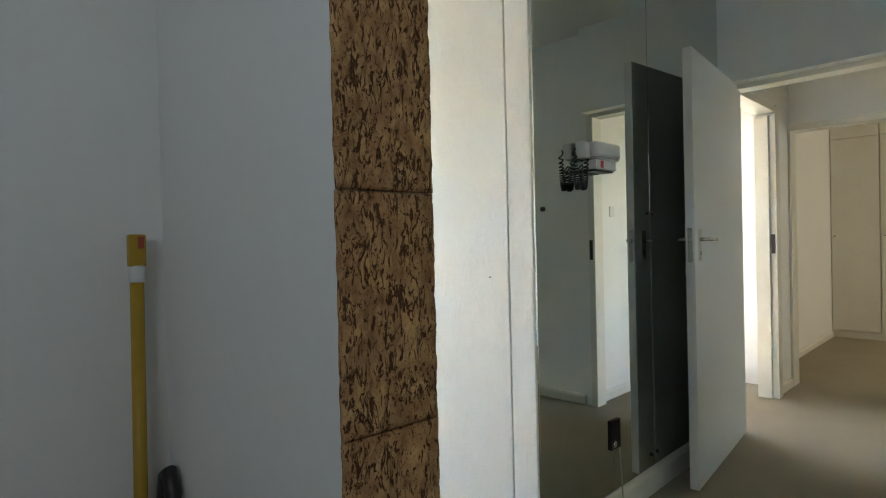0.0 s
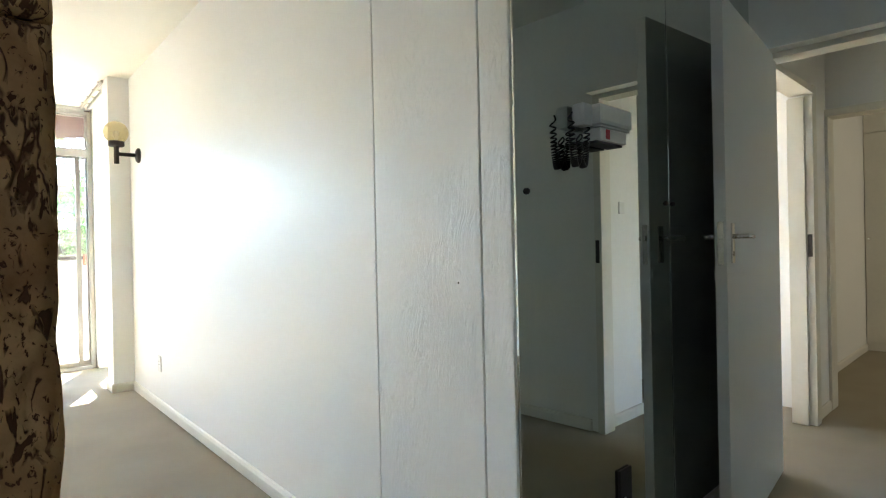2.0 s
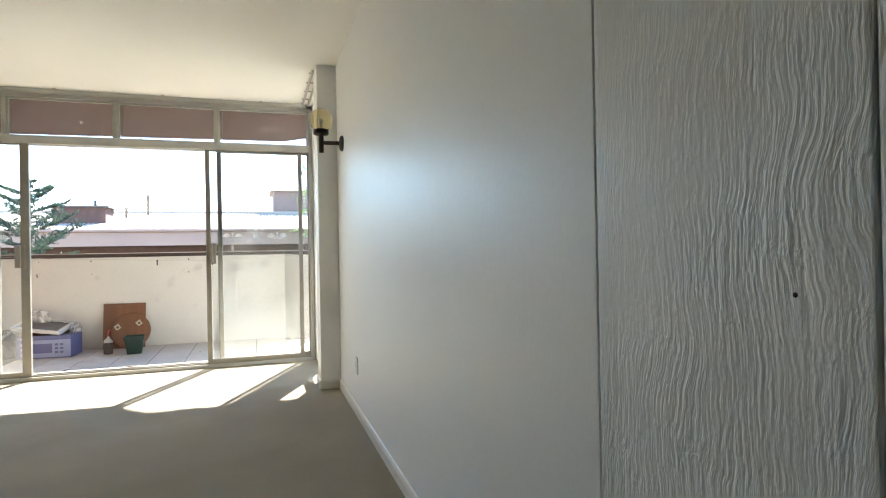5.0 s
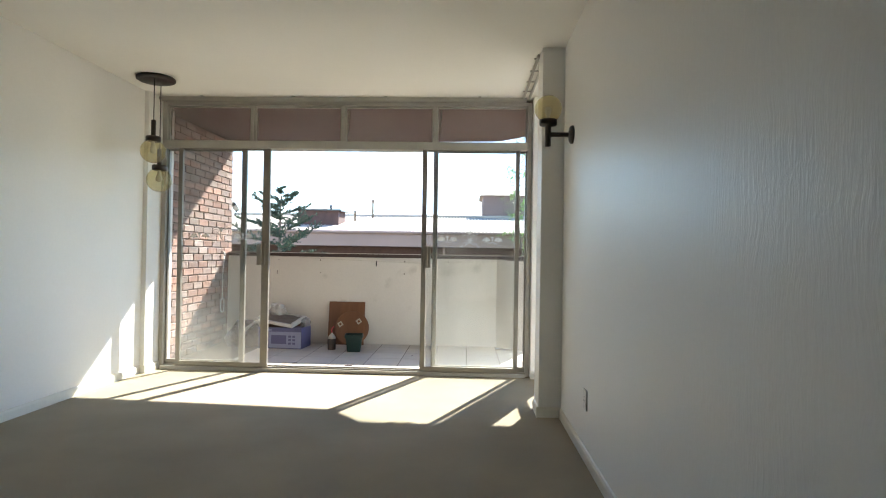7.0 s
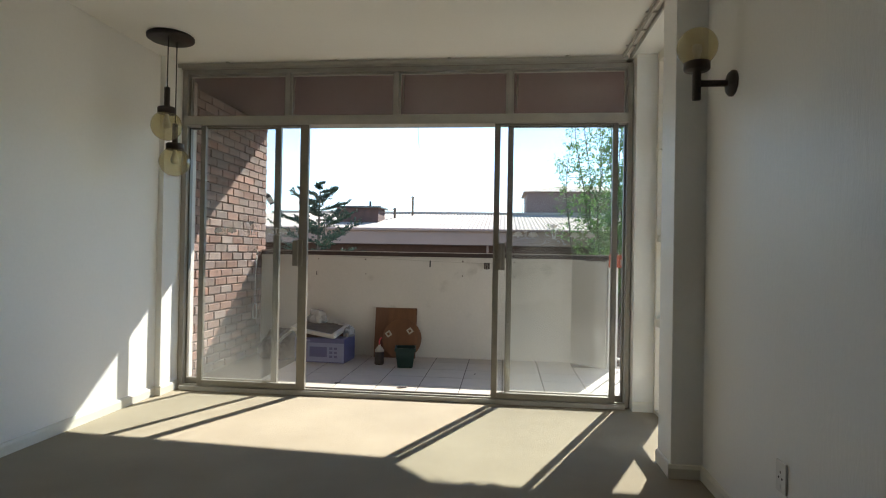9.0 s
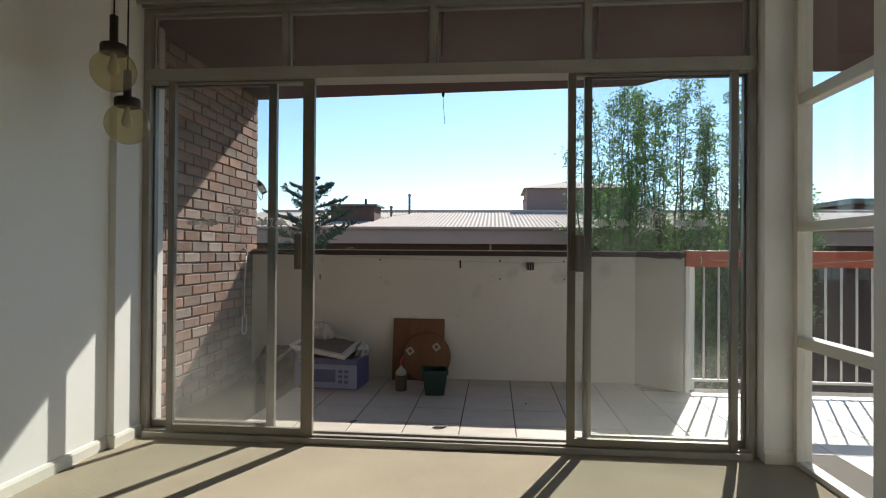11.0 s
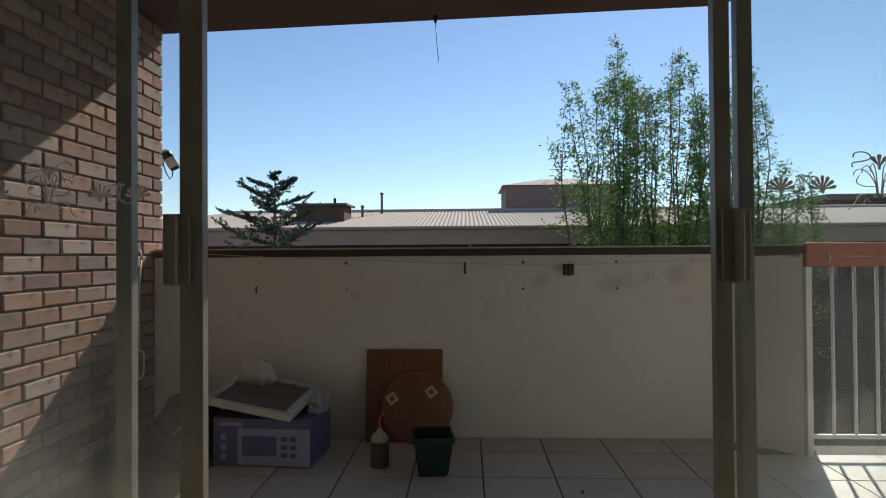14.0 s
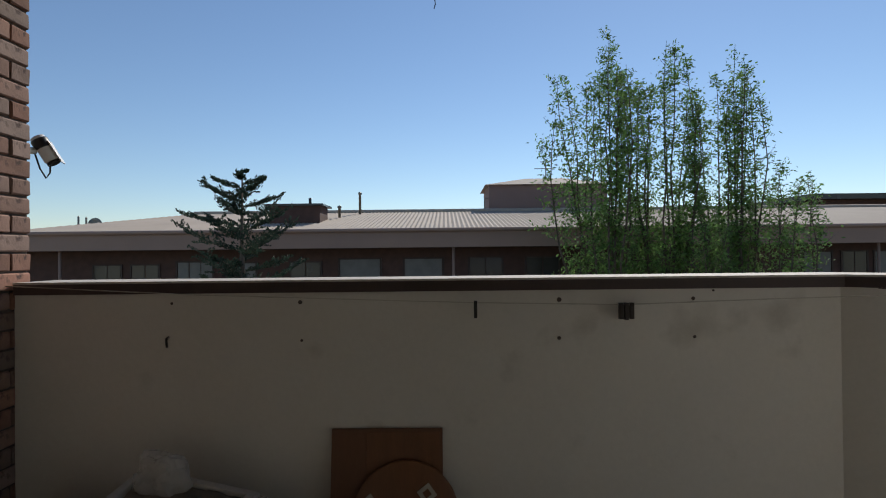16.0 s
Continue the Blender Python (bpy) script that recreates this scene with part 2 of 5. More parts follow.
M_DOOR = mat("door_enamel", (0.74, 0.73, 0.70), 0.45, var=0.03, scale=2, bump=0.06, bscale=50)
M_CHROME = mat("chrome", (0.75, 0.73, 0.69), 0.2, metal=1.0, var=0.06, scale=20, bump=0)
M_ALU = mat("window_steel_paint", (0.40, 0.38, 0.335), 0.42, var=0.12, scale=6, bump=0.12, bscale=90, stain=(0.30, 0.27, 0.22), stain_at=0.70)
M_ALU2 = mat("aluminium", (0.23, 0.21, 0.175), 0.42, metal=0.35, var=0.12, scale=9, bump=0.08, bscale=80)
M_GLASS = glass("window_glass")
M_DECAL = mat("etched_decal", (0.75, 0.75, 0.75), 0.7, var=0.08, scale=40, bump=0)
M_BLACK = mat("black_plastic", (0.02, 0.018, 0.017), 0.4, var=0.1, scale=20, bump=0.05)
M_BRONZE = mat("dark_bronze", (0.035, 0.026, 0.022), 0.45, metal=0.3, var=0.2, scale=12, bump=0.1)
M_WHITE = mat("white_plastic", (0.72, 0.71, 0.68), 0.4, var=0.04, scale=9, bump=0.03)
M_RED = mat("red_label", (0.55, 0.05, 0.06), 0.5, var=0.05, bump=0)
M_YELLOW = mat("yellow_handle", (0.45, 0.28, 0.02), 0.42, var=0.12, scale=9, bump=0.08, stain=(0.35, 0.2, 0.02), stain_at=0.68)
M_BRICK = mat("brick", (0.275, 0.148, 0.108), 0.88, alt=(0.255, 0.192, 0.165), var=0.20, scale=14, bump=0.45, bscale=75, spec=0.25, rand=0.30, stain=(0.09, 0.062, 0.055), stain_at=0.57)
M_MORTAR = mat("mortar", (0.11, 0.09, 0.08), 0.95, var=0.2, scale=8, bump=0.6, bscale=160, spec=0.1)
M_PARAPET = mat("parapet_paint", (0.62, 0.588, 0.535), 0.7, var=0.06, scale=1.5, bump=0.2, bscale=50, stain=(0.44, 0.41, 0.365), stain_at=0.60)
# sunlit top of the dark coping: the brightness is put into the colour
M_CAPTOP_LIT = mat("coping_top_lit", (0.46, 0.42, 0.38), 0.75, var=0.15, scale=6, bump=0.3, bscale=70, stain=(0.25, 0.22, 0.19), stain_at=0.64)
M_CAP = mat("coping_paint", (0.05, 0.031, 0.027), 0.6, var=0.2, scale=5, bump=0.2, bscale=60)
M_SOFFIT = mat("soffit_paint", (0.10, 0.058, 0.050), 0.75, var=0.08, scale=2, bump=0.15, bscale=60)
M_TILE = mat("balcony_tile", (0.52, 0.47, 0.40), 0.45, var=0.10, scale=7, bump=0.08, bscale=90, rand=0.06)
M_GROUT = mat("grout", (0.13, 0.11, 0.09), 0.95, var=0.15, scale=9, bump=0.3)
M_ORANGE = mat("orange_rail_paint", (0.40, 0.085, 0.038), 0.55, var=0.12, scale=6, bump=0.15)
M_RAIL = mat("rail_white_paint", (0.72, 0.70, 0.66), 0.5, var=0.08, scale=8, bump=0.1)
M_ROOF = mat("roof_sheet", (0.40, 0.34, 0.285), 0.8, spec=0.2, var=0.10, scale=0.6, bump=0.1, bscale=20, island=0.05)
M_FASCIA = mat("fascia_paint", (0.33, 0.22, 0.175), 0.7, var=0.08, scale=1, bump=0.1)
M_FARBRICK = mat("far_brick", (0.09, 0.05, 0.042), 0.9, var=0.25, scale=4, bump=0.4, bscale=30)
M_TOWER = mat("tower_plaster", (0.25, 0.17, 0.155), 0.85, var=0.10, scale=0.8, bump=0.2)
M_DARK = mat("dark_glazing", (0.03, 0.03, 0.033), 0.25, var=0.3, scale=1.2, bump=0)
M_CURTAIN = mat("curtained_pane", (0.15, 0.15, 0.148), 0.5, var=0.25, scale=3, bump=0)
M_BARK = mat("bark", (0.13, 0.10, 0.075), 0.9, var=0.3, scale=5, bump=0.6, bscale=40)
M_GROUND = mat("ground", (0.17, 0.14, 0.10), 0.95, var=0.3, scale=0.3, bump=0.3)


def leaf_mat(name, col):
    m = mat(name, col, 0.6, var=0.3, scale=1.5, bump=0, island=0.45, spec=0.3)
    nt = m.node_tree
    b, out = nt.nodes["Principled BSDF"], nt.nodes["Material Output"]
    tl = nt.nodes.new("ShaderNodeBsdfTranslucent")
    nt.links.new(b.inputs["Base Color"].links[0].from_socket, tl.inputs[0])
    mx = nt.nodes.new("ShaderNodeMixShader")
    mx.inputs[0].default_value = 0.6
    nt.links.new(b.outputs[0], mx.inputs[1])
    nt.links.new(tl.outputs[0], mx.inputs[2])
    nt.links.new(mx.outputs[0], out.inputs[0])
    return m


M_LEAF = leaf_mat("broad_leaf", (0.17, 0.29, 0.085))
M_NEEDLE = leaf_mat("conifer_needle", (0.038, 0.062, 0.044))
M_BOARD = mat("brown_board", (0.155, 0.068, 0.032), 0.6, var=0.15, scale=5, bump=0.1, stretch=(1, 1, 0.25))
M_WOOD2 = mat("round_wood", (0.17, 0.072, 0.030), 0.5, var=0.2, scale=7, bump=0.1, stretch=(3, 1, 0.4))
M_BOXBLUE = mat("box_blue_print", (0.095, 0.095, 0.20), 0.5, var=0.1, scale=5, bump=0.05)
M_BOXLIGHT = mat("box_light_print", (0.24, 0.26, 0.39), 0.5, var=0.08, scale=5, bump=0.05)
M_GREEN = mat("green_pot", (0.006, 0.03, 0.023), 0.5, var=0.12, scale=8, bump=0.05)
M_CLOTH = mat("grey_cloth", (0.17, 0.145, 0.115), 0.95, var=0.2, scale=14, bump=0.7, bscale=160)
M_BAG = mat("pale_bag", (0.50, 0.48, 0.44), 0.5, var=0.1, scale=7, bump=0.2, bscale=25)
M_CREAM = mat("cream_plastic", (0.45, 0.41, 0.33), 0.45, var=0.08, scale=9, bump=0.04)


def poly_mat(name, col, clear):
    """Thin crumpled plastic film: partly see-through, with a glossy skin."""
    m = mat(name, col, 0.28, var=0.10, scale=9, bump=0.5, bscale=30, depth=0.01)
    nt = m.node_tree
    b, out = nt.nodes["Principled BSDF"], nt.nodes["Material Output"]
    tr = nt.nodes.new("ShaderNodeBsdfTransparent")
    mx = nt.nodes.new("ShaderNodeMixShader")
    mx.inputs[0].default_value = clear
    nt.links.new(b.outputs[0], mx.inputs[1])
    nt.links.new(tr.outputs[0], mx.inputs[2])
    nt.links.new(mx.outputs[0], out.inputs[0])
    return m


M_POLY = poly_mat("clear_plastic_film", (0.60, 0.58, 0.55), 0.55)
M_STRING = mat("washing_line", (0.45, 0.42, 0.36), 0.7, var=0.1, bump=0)
M_GLASS_DIRTY = glass("dirty_fanlight_glass", (0.88, 0.84, 0.82), 0.07, 0.18, 0.0)
M_GLOBE = glass("amber_glass", (0.90, 0.84, 0.62), 0.14, 0.34, 0.0)


# ---- building blocks ----
def bx(bm, x0, x1, y0, y1, z0, z1, bevel=0.0, m=None):
    """Adds a box to bm, its edges rounded by bevel, laid by m."""
    c = Matrix.LocRotScale(((x0 + x1) / 2, (y0 + y1) / 2, (z0 + z1) / 2), None, (x1 - x0, y1 - y0, z1 - z0))
    tmp = bmesh.new()
    bmesh.ops.create_cube(tmp, size=1, matrix=c)
    if bevel:
        bmesh.ops.bevel(tmp, geom=tmp.edges[:], offset=bevel, segments=2, affect="EDGES", profile=0.6)
    join(bm, tmp, m)
    return bm


def join(bm, tmp, m=None):
    if m is not None:
        bmesh.ops.transform(tmp, matrix=m, verts=tmp.verts[:])
    keep = {v: bm.verts.new(v.co) for v in tmp.verts}
    for f in tmp.faces:
        nf = bm.faces.new([keep[v] for v in f.verts])
        nf.smooth = f.smooth
    tmp.free()


def box(x0, x1, y0, y1, z0, z1, bevel=0.0, m=None):
    return bx(bmesh.new(), x0, x1, y0, y1, z0, z1, bevel, m)


def prism(poly, z0, z1, bm=None):
    bm = bm or bmesh.new()
    lo = [bm.verts.new((x, y, z0)) for x, y in poly]
    hi = [bm.verts.new((x, y, z1)) for x, y in poly]
    n = len(poly)
    bm.faces.new(hi)
    bm.faces.new(lo[::-1])
    for i in range(n):
        bm.faces.new((lo[i], lo[(i + 1) % n], hi[(i + 1) % n], hi[i]))
    bmesh.ops.recalc_face_normals(bm, faces=bm.faces[:])
    return bm


def turned(profile, seg=24, m=None, bm=None):
    """A body of revolution about z from (radius, height) pairs."""
    bm = bm or bmesh.new()
    tmp = bmesh.new()
    rings = []
    for r, z in profile:
        rings.append([tmp.verts.new((r * math.cos(a), r * math.sin(a), z)) for a in (2 * math.pi * i / seg for i in range(seg))])
    for a, b in zip(rings, rings[1:]):
        for i in range(seg):
            f = tmp.faces.new((a[i], a[(i + 1) % seg], b[(i + 1) % seg], b[i]))
            f.smooth = True
    if profile[0][0] > 1e-5:
        tmp.faces.new(rings[0][::-1])
    if profile[-1][0] > 1e-5:
        tmp.faces.new(rings[-1])
    bmesh.ops.remove_doubles(tmp, verts=tmp.verts[:], dist=1e-6)
    join(bm, tmp, m)
    return bm


def tube(points, radius, seg=8, bm=None, taper=None):
    """A round rod along points."""
    bm = bm or bmesh.new()
    pts = [Vector(p) for p in points]
    rings = []
    for i, p in enumerate(pts):
        d = (pts[min(i + 1, len(pts) - 1)] - pts[max(i - 1, 0)]).normalized()
        u = d.orthogonal().normalized() if i == 0 else (rings_u - d * rings_u.dot(d)).normalized()
        rings_u = u
        v = d.cross(u)
        r = radius if taper is None else radius + (taper - radius) * i / (len(pts) - 1)
        rings.append([bm.verts.new(p + r * (math.cos(a) * u + math.sin(a) * v)) for a in (2 * math.pi * k / seg for k in range(seg))])
    for a, b in zip(rings, rings[1:]):
        for k in range(seg):
            f = bm.faces.new((a[k], a[(k + 1) % seg], b[(k + 1) % seg], b[k]))
            f.smooth = True
    bm.faces.new(rings[0][::-1])
    bm.faces.new(rings[-1])
    return bm


def mesh_of(bm, name, material):
    me = bpy.data.meshes.new(name)
    bmesh.ops.recalc_face_normals(bm, faces=bm.faces[:])
    bm.to_mesh(me)
    bm.free()
    me.materials.append(material)
    return me


def part(name, bm, material, parent=None, label="", m=None):
    ob = new(name, mesh_of(bm, name, material))
    if parent:
        ob.parent = parent
    if m is not None:
        ob.matrix_basis = m
    if label:
        ob["label"] = label
    return ob


def thing(name, label, category, m=None, group="", kind=""):
    ob = new(name)
    ob.empty_display_size = 0.1
    if m is not None:
        ob.matrix_basis = m
    return tagged(ob, label, category, group, kind)


def structure(name, bm, material, label, category, m=None):
    return tagged(part(name, bm, material, None, "", m), label, category, "", "structure")


# ---- the shell of the flat ----
CEIL = 2.67
HALL = pose(1.40, 1.045, 0, 0, 0, 3.9)      # the hall's own axes: u along its mirror wall, v into that wall

structure("floor", prism([(-3.2, -4), (9.5, -4), (9.5, 3.95), (1.55, 3.95), (1.55, 6.87), (-3.2, 6.87)], -0.25, 0.0), M_CARPET,
          "worn beige-brown wall-to-wall carpet", "floor")
structure("ceiling", prism([(-3.2, -4), (9.5, -4), (9.5, 4.05), (1.56, 4.05), (1.56, 6.94), (-3.2, 6.94)], CEIL, CEIL + 0.2), M_CEIL,
          "plain cream-white plaster ceiling", "ceiling")
structure("wall_west", box(-2.55, -2.36, 1.21, 6.94, 0, CEIL), M_WALL, "white-painted plaster wall beside the window", "wall")
structure("wall_west_pilaster", box(-2.36, -2.315, 6.60, 6.86, 0, CEIL, 0.004), M_WALL, "shallow white pilaster by the sliding door", "wall")
structure("wall_south", box(-2.55, 0.322, 1.09, 1.21, 0, CEIL), M_WALL, "pale painted wall at the back of an alcove", "wall")
structure("wall_spur", box(0.180, 0.322, 0.338, 1.09, 0, CEIL, 0.003), M_WALL, "short pale spur wall with a cork-clad end", "wall")
east = structure("wall_east", prism([(1.412, 1.07), (1.55, 1.08), (1.55, 5.485), (1.412, 5.485)], 0, CEIL), M_GRAIN, "white gloss-painted wood-grained panel wall", "wall")
part("panel", box(1.400, 1.412, 1.703, 5.485, 0.0, CEIL, 0.003), M_GRAIN, east)
part("panel", box(1.400, 1.412, 1.172, 1.697, 0.0, CEIL, 0.003), M_GRAIN2, east)
part("panel", box(1.400, 1.440, 1.052, 1.166, 0.0, CEIL, 0.005), M_GRAIN2, east)
structure("wall_pier", box(1.24, 1.56, 5.485, 5.73, 0, CEIL, 0.004), M_WALL, "white pier between wall and side window", "wall")
structure("wall_north_strip", box(1.325, 1.50, 6.76, 6.94, 0, CEIL, 0.004), M_WALL, "narrow white wall strip beside the sliding door", "wall")
structure("wall_entrance_west", box(-1.45, -1.3, -2.4, 1.09, 0, CEIL), M_WALL, "plain pale wall closing the entrance", "wall")
structure("wall_entrance_south", box(-1.3, 1.2, -2.4, -2.25, 0, CEIL), M_WALL, "plain pale wall closing the entrance", "wall")
# rooms beyond the hall
structure("wall_outer_east", box(1.55, 2.9, 3.95, 4.05, 0, CEIL), M_WALL, "plain white wall of the next room", "wall")
structure("wall_outer_east_b", box(5.5, 9.5, 3.95, 4.05, 0, CEIL), M_WALL, "plain white wall of the next room", "wall")
structure("wall_outer_east_sill", box(2.9, 5.5, 3.95, 4.05, 0, 0.85), M_WALL, "white wall under a window", "wall")
structure("wall_outer_east_head", box(2.9, 5.5, 3.95, 4.05, 2.2, CEIL), M_WALL, "white wall over a window", "wall")
structure("wall_far_east", box(9.35, 9.5, -4, 3.95, 0, CEIL), M_WALL, "plain wall closing the flat", "wall")
structure("wall_far_south", box(-1.45, 9.35, -4, -3.85, 0, CEIL), M_WALL, "plain wall closing the flat", "wall")
# hall, in its own axes
structure("wall_mirror", box(0.16, 1.94, 0.006, 0.11, 0, CEIL), M_WALL, "hall wall behind the mirror", "wall", HALL)
structure("wall_hall_door", box(2.98, 3.44, 0.02, 0.11, 0, CEIL), M_WALL, "narrow wall piece between two doorways", "wall", HALL)
structure("wall_hall_door_head", box(1.94, 2.98, 0.02, 0.11, 2.10, CEIL), M_WALL, "wall over the hall doorway", "wall", HALL)
structure("wall_hall_beam", box(1.86, 1.94, -0.93, 0.004, 2.085, CEIL), M_WALL, "wall over the hall opening", "wall", HALL)
structure("wall_hall_cross", box(1.95, 2.03, -3.1, -0.93, 0, CEIL), M_WALL, "pale hall wall facing the entrance", "wall", HALL)
structure("wall_passage_south", box(2.03, 2.51, -1.01, -0.93, 0, CEIL), M_WALL, "cream-lit passage wall", "wall", HALL)
structure("wall_passage_far", box(2.03, 3.44, -2.6, -2.5, 0, CEIL), M_WALL, "plain wall beyond the passage", "wall", HALL)
structure("wall_bedroom_head", box(3.44, 3.54, -2.5, 0.02, 2.02, CEIL), M_WALL, "wall over the bedroom doorway", "wall", HALL)
structure("wall_bedroom_jamb", box(3.44, 3.54, 0.05, 0.40, 0, CEIL), M_WALL, "wall beside the bedroom doorway", "wall", HALL)
structure("wall_bedroom_jamb_b", box(3.44, 3.54, -2.5, -0.95, 0, CEIL), M_WALL, "wall beside the bedroom doorway", "wall", HALL)
structure("wall_bedroom_north", box(3.54, 6.9, 0.25, 0.35, 0, CEIL), M_WALL, "pale bedroom wall beside the cupboards", "wall", HALL)
structure("wall_study_side", box(3.30, 3.40, 0.11, 2.55, 0, CEIL), M_WALL, "bright white wall of the next room", "wall", HALL)


# skirting boards: an upright board with a rounded top
def skirting(name, x0, y0, x1, y1, side, h=0.072, d=0.014, m=None):
    """A skirting along a line; side 1 puts it on the left of the way from start to end."""
    a, b = Vector((x0, y0, 0)), Vector((x1, y1, 0))
    n = Vector((0, 0, 1)).cross((b - a).normalized()) * side
    prof = [(0, 0), (d, 0), (d, h - 0.02), (d * 0.55, h - 0.004), (0, h)]
    bm = bmesh.new()
    e0 = [bm.verts.new(a + n * p + Vector((0, 0, q))) for p, q in prof]
    e1 = [bm.verts.new(b + n * p + Vector((0, 0, q))) for p, q in prof]
    for i in range(5):
        bm.faces.new((e0[i], e0[(i + 1) % 5], e1[(i + 1) % 5], e1[i]))
    bm.faces.new(e0)
    bm.faces.new(e1[::-1])
    return structure(name, bm, M_TRIM, "cream-painted wooden skirting board", "skirting", m)


skirting("baseboard_east", 1.400, 1.10, 1.400, 5.485, 1)
skirting("baseboard_pier", 1.224, 5.485, 1.40, 5.485, -1)
skirting("baseboard_pier_side", 1.24, 5.485, 1.24, 5.73, 1)
skirting("baseboard_strip", 1.325, 6.76, 1.50, 6.76, -1)
skirting("baseboard_west", -2.36, 1.21, -2.36, 6.60, -1)
skirting("baseboard_pilaster", -2.315, 6.60, -2.315, 6.86, -1)
skirting("baseboard_pilaster_end", -2.36, 6.60, -2.299, 6.60, -1)
skirting("baseboard_south", -2.36, 1.21, 0.322, 1.21, 1)
skirting("baseboard_alcove", -1.3, 1.09, 0.180, 1.09, -1)
skirting("baseboard_spur", 0.180, 0.34, 0.180, 1.09, 1)
skirting("baseboard_mirror", 0.04, 0.004, 1.94, 0.004, -1, 0.11, 0.018, HALL)
skirting("baseboard_hall_piece", 3.05, 0.02, 3.40, 0.02, -1, 0.072, 0.014, HALL)
skirting("baseboard_hall_cross", 1.95, -3.1, 1.95, -0.98, 1, 0.072, 0.014, HALL)
skirting("baseboard_passage", 2.08, -0.93, 2.51, -0.93, 1, 0.072, 0.014, HALL)
skirting("baseboard_bedroom", 3.54, 0.25, 6.1, 0.25, -1, 0.072, 0.014, HALL)


# ---- window and sliding door ----
def bar(name, x0, x1, y0, y1, z0, z1, material, parent, bevel=0.004, label=""):
    return part(name, box(x0, x1, y0, y1, z0, z1, bevel), material, parent, label)


win = thing("window_1", "steel window wall with fanlights over a half-open sliding door", "sliding door", kind="structure")
WX0, WX1, WY = -2.315, 1.320, 6.88
bar("frame_post", WX0, WX0 + 0.045, WY - 0.04, WY + 0.06, 0.0, 2.635, M_ALU, win)
bar("frame_post", WX1 - 0.04, WX1, WY - 0.04, WY + 0.06, 0.0, 2.635, M_ALU, win)
bar("frame_head", WX0 + 0.045, WX1 - 0.04, WY - 0.04, WY + 0.06, 2.60, 2.635, M_ALU, win)
bar("frame_transom", WX0 + 0.045, WX1 - 0.04, WY - 0.09, WY + 0.06, 2.165, 2.240, M_ALU, win)
bar("frame_sill", WX0 + 0.045, WX1 - 0.04, WY - 0.095, WY + 0.07, 0.0, 0.035, M_ALU, win)
bar("floor_track", WX0 + 0.045, WX1 - 0.04, WY - 0.073, WY - 0.063, 0.0351, 0.046, M_ALU2, win, 0.001)
bar("floor_track", WX0 + 0.045, WX1 - 0.04, WY + 0.005, WY + 0.015, 0.0351, 0.046, M_ALU2, win, 0.001)
for k in range(1, 4):
    x = WX0 + 0.9 * k
    bar("fanlight_mullion", x - 0.016, x + 0.016, WY - 0.03, WY + 0.04, 2.24, 2.60, M_ALU, win)
for k in range(4):
    x0, x1 = WX0 + 0.9 * k + 0.018 + (0.03 if k == 0 else 0), (WX1 - 0.044 if k == 3 else WX0 + 0.9 * (k + 1) - 0.018)
    sash = part("fanlight_sash", bx(bx(bx(box(x0, x0 + 0.013, WY - 0.012, WY + 0.02, 2.244, 2.597, 0.002),
                x1 - 0.013, x1, WY - 0.012, WY + 0.02, 2.244, 2.597, 0.002), x0 + 0.013, x1 - 0.013, WY - 0.012, WY + 0.02, 2.244, 2.256, 0.002),
                x0 + 0.013, x1 - 0.013, WY - 0.012, WY + 0.02, 2.582, 2.597, 0.002), M_ALU, win)
    part("pane", box(x0 + 0.011, x1 - 0.011, WY + 0.002, WY + 0.006, 2.254, 2.586), M_GLASS_DIRTY, sash)
    part("stay", tube([(x0 + 0.035, WY - 0.02, 2.30), (x0 + 0.035, WY - 0.03, 2.44), (x0 + 0.04, WY - 0.02, 2.56)], 0.005, 6), M_ALU2, sash)


def leaf(name, x0, x1, y, wl, wr, parent, handle_at=None):
    """One glazed leaf of the sliding door with stiles, rails and pane."""
    d = part(name, bx(bx(bx(box(x0, x0 + wl, y - 0.018, y + 0.018, 0.047, 2.163, 0.003),
             x1 - wr, x1, y - 0.018, y + 0.018, 0.047, 2.163, 0.003),
             x0 + wl, x1 - wr, y - 0.016, y + 0.016, 0.047, 0.085, 0.003),
             x0 + wl, x1 - wr, y - 0.016, y + 0.016, 2.152, 2.163, 0.003), M_ALU2, parent)
    part("pane", box(x0 + wl - 0.004, x1 - wr + 0.004, y - 0.0025, y + 0.0025, 0.083, 2.154), M_GLASS, d)
    if handle_at is not None:
        h = part("handle", bx(box(handle_at - 0.040, handle_at + 0.040, y - 0.034, y - 0.0185, 1.03, 1.24, 0.004),
                 handle_at - 0.012, handle_at + 0.012, y - 0.058, y - 0.034, 1.035, 1.235, 0.006), M_ALU2, d, "aluminium pull handle")
    return d


leaf("fixed_leaf", WX0 + 0.047, -1.475, WY + 0.012, 0.014, 0.050, win)
leaf("fixed_leaf", 0.375, WX1 - 0.042, WY + 0.012, 0.045, 0.014, win)
leaf("sliding_leaf", -2.12, -1.212, WY - 0.068, 0.04, 0.070, win, -1.285)
leaf("sliding_leaf", 0.272, 1.205, WY - 0.068, 0.045, 0.040, win, 0.325)


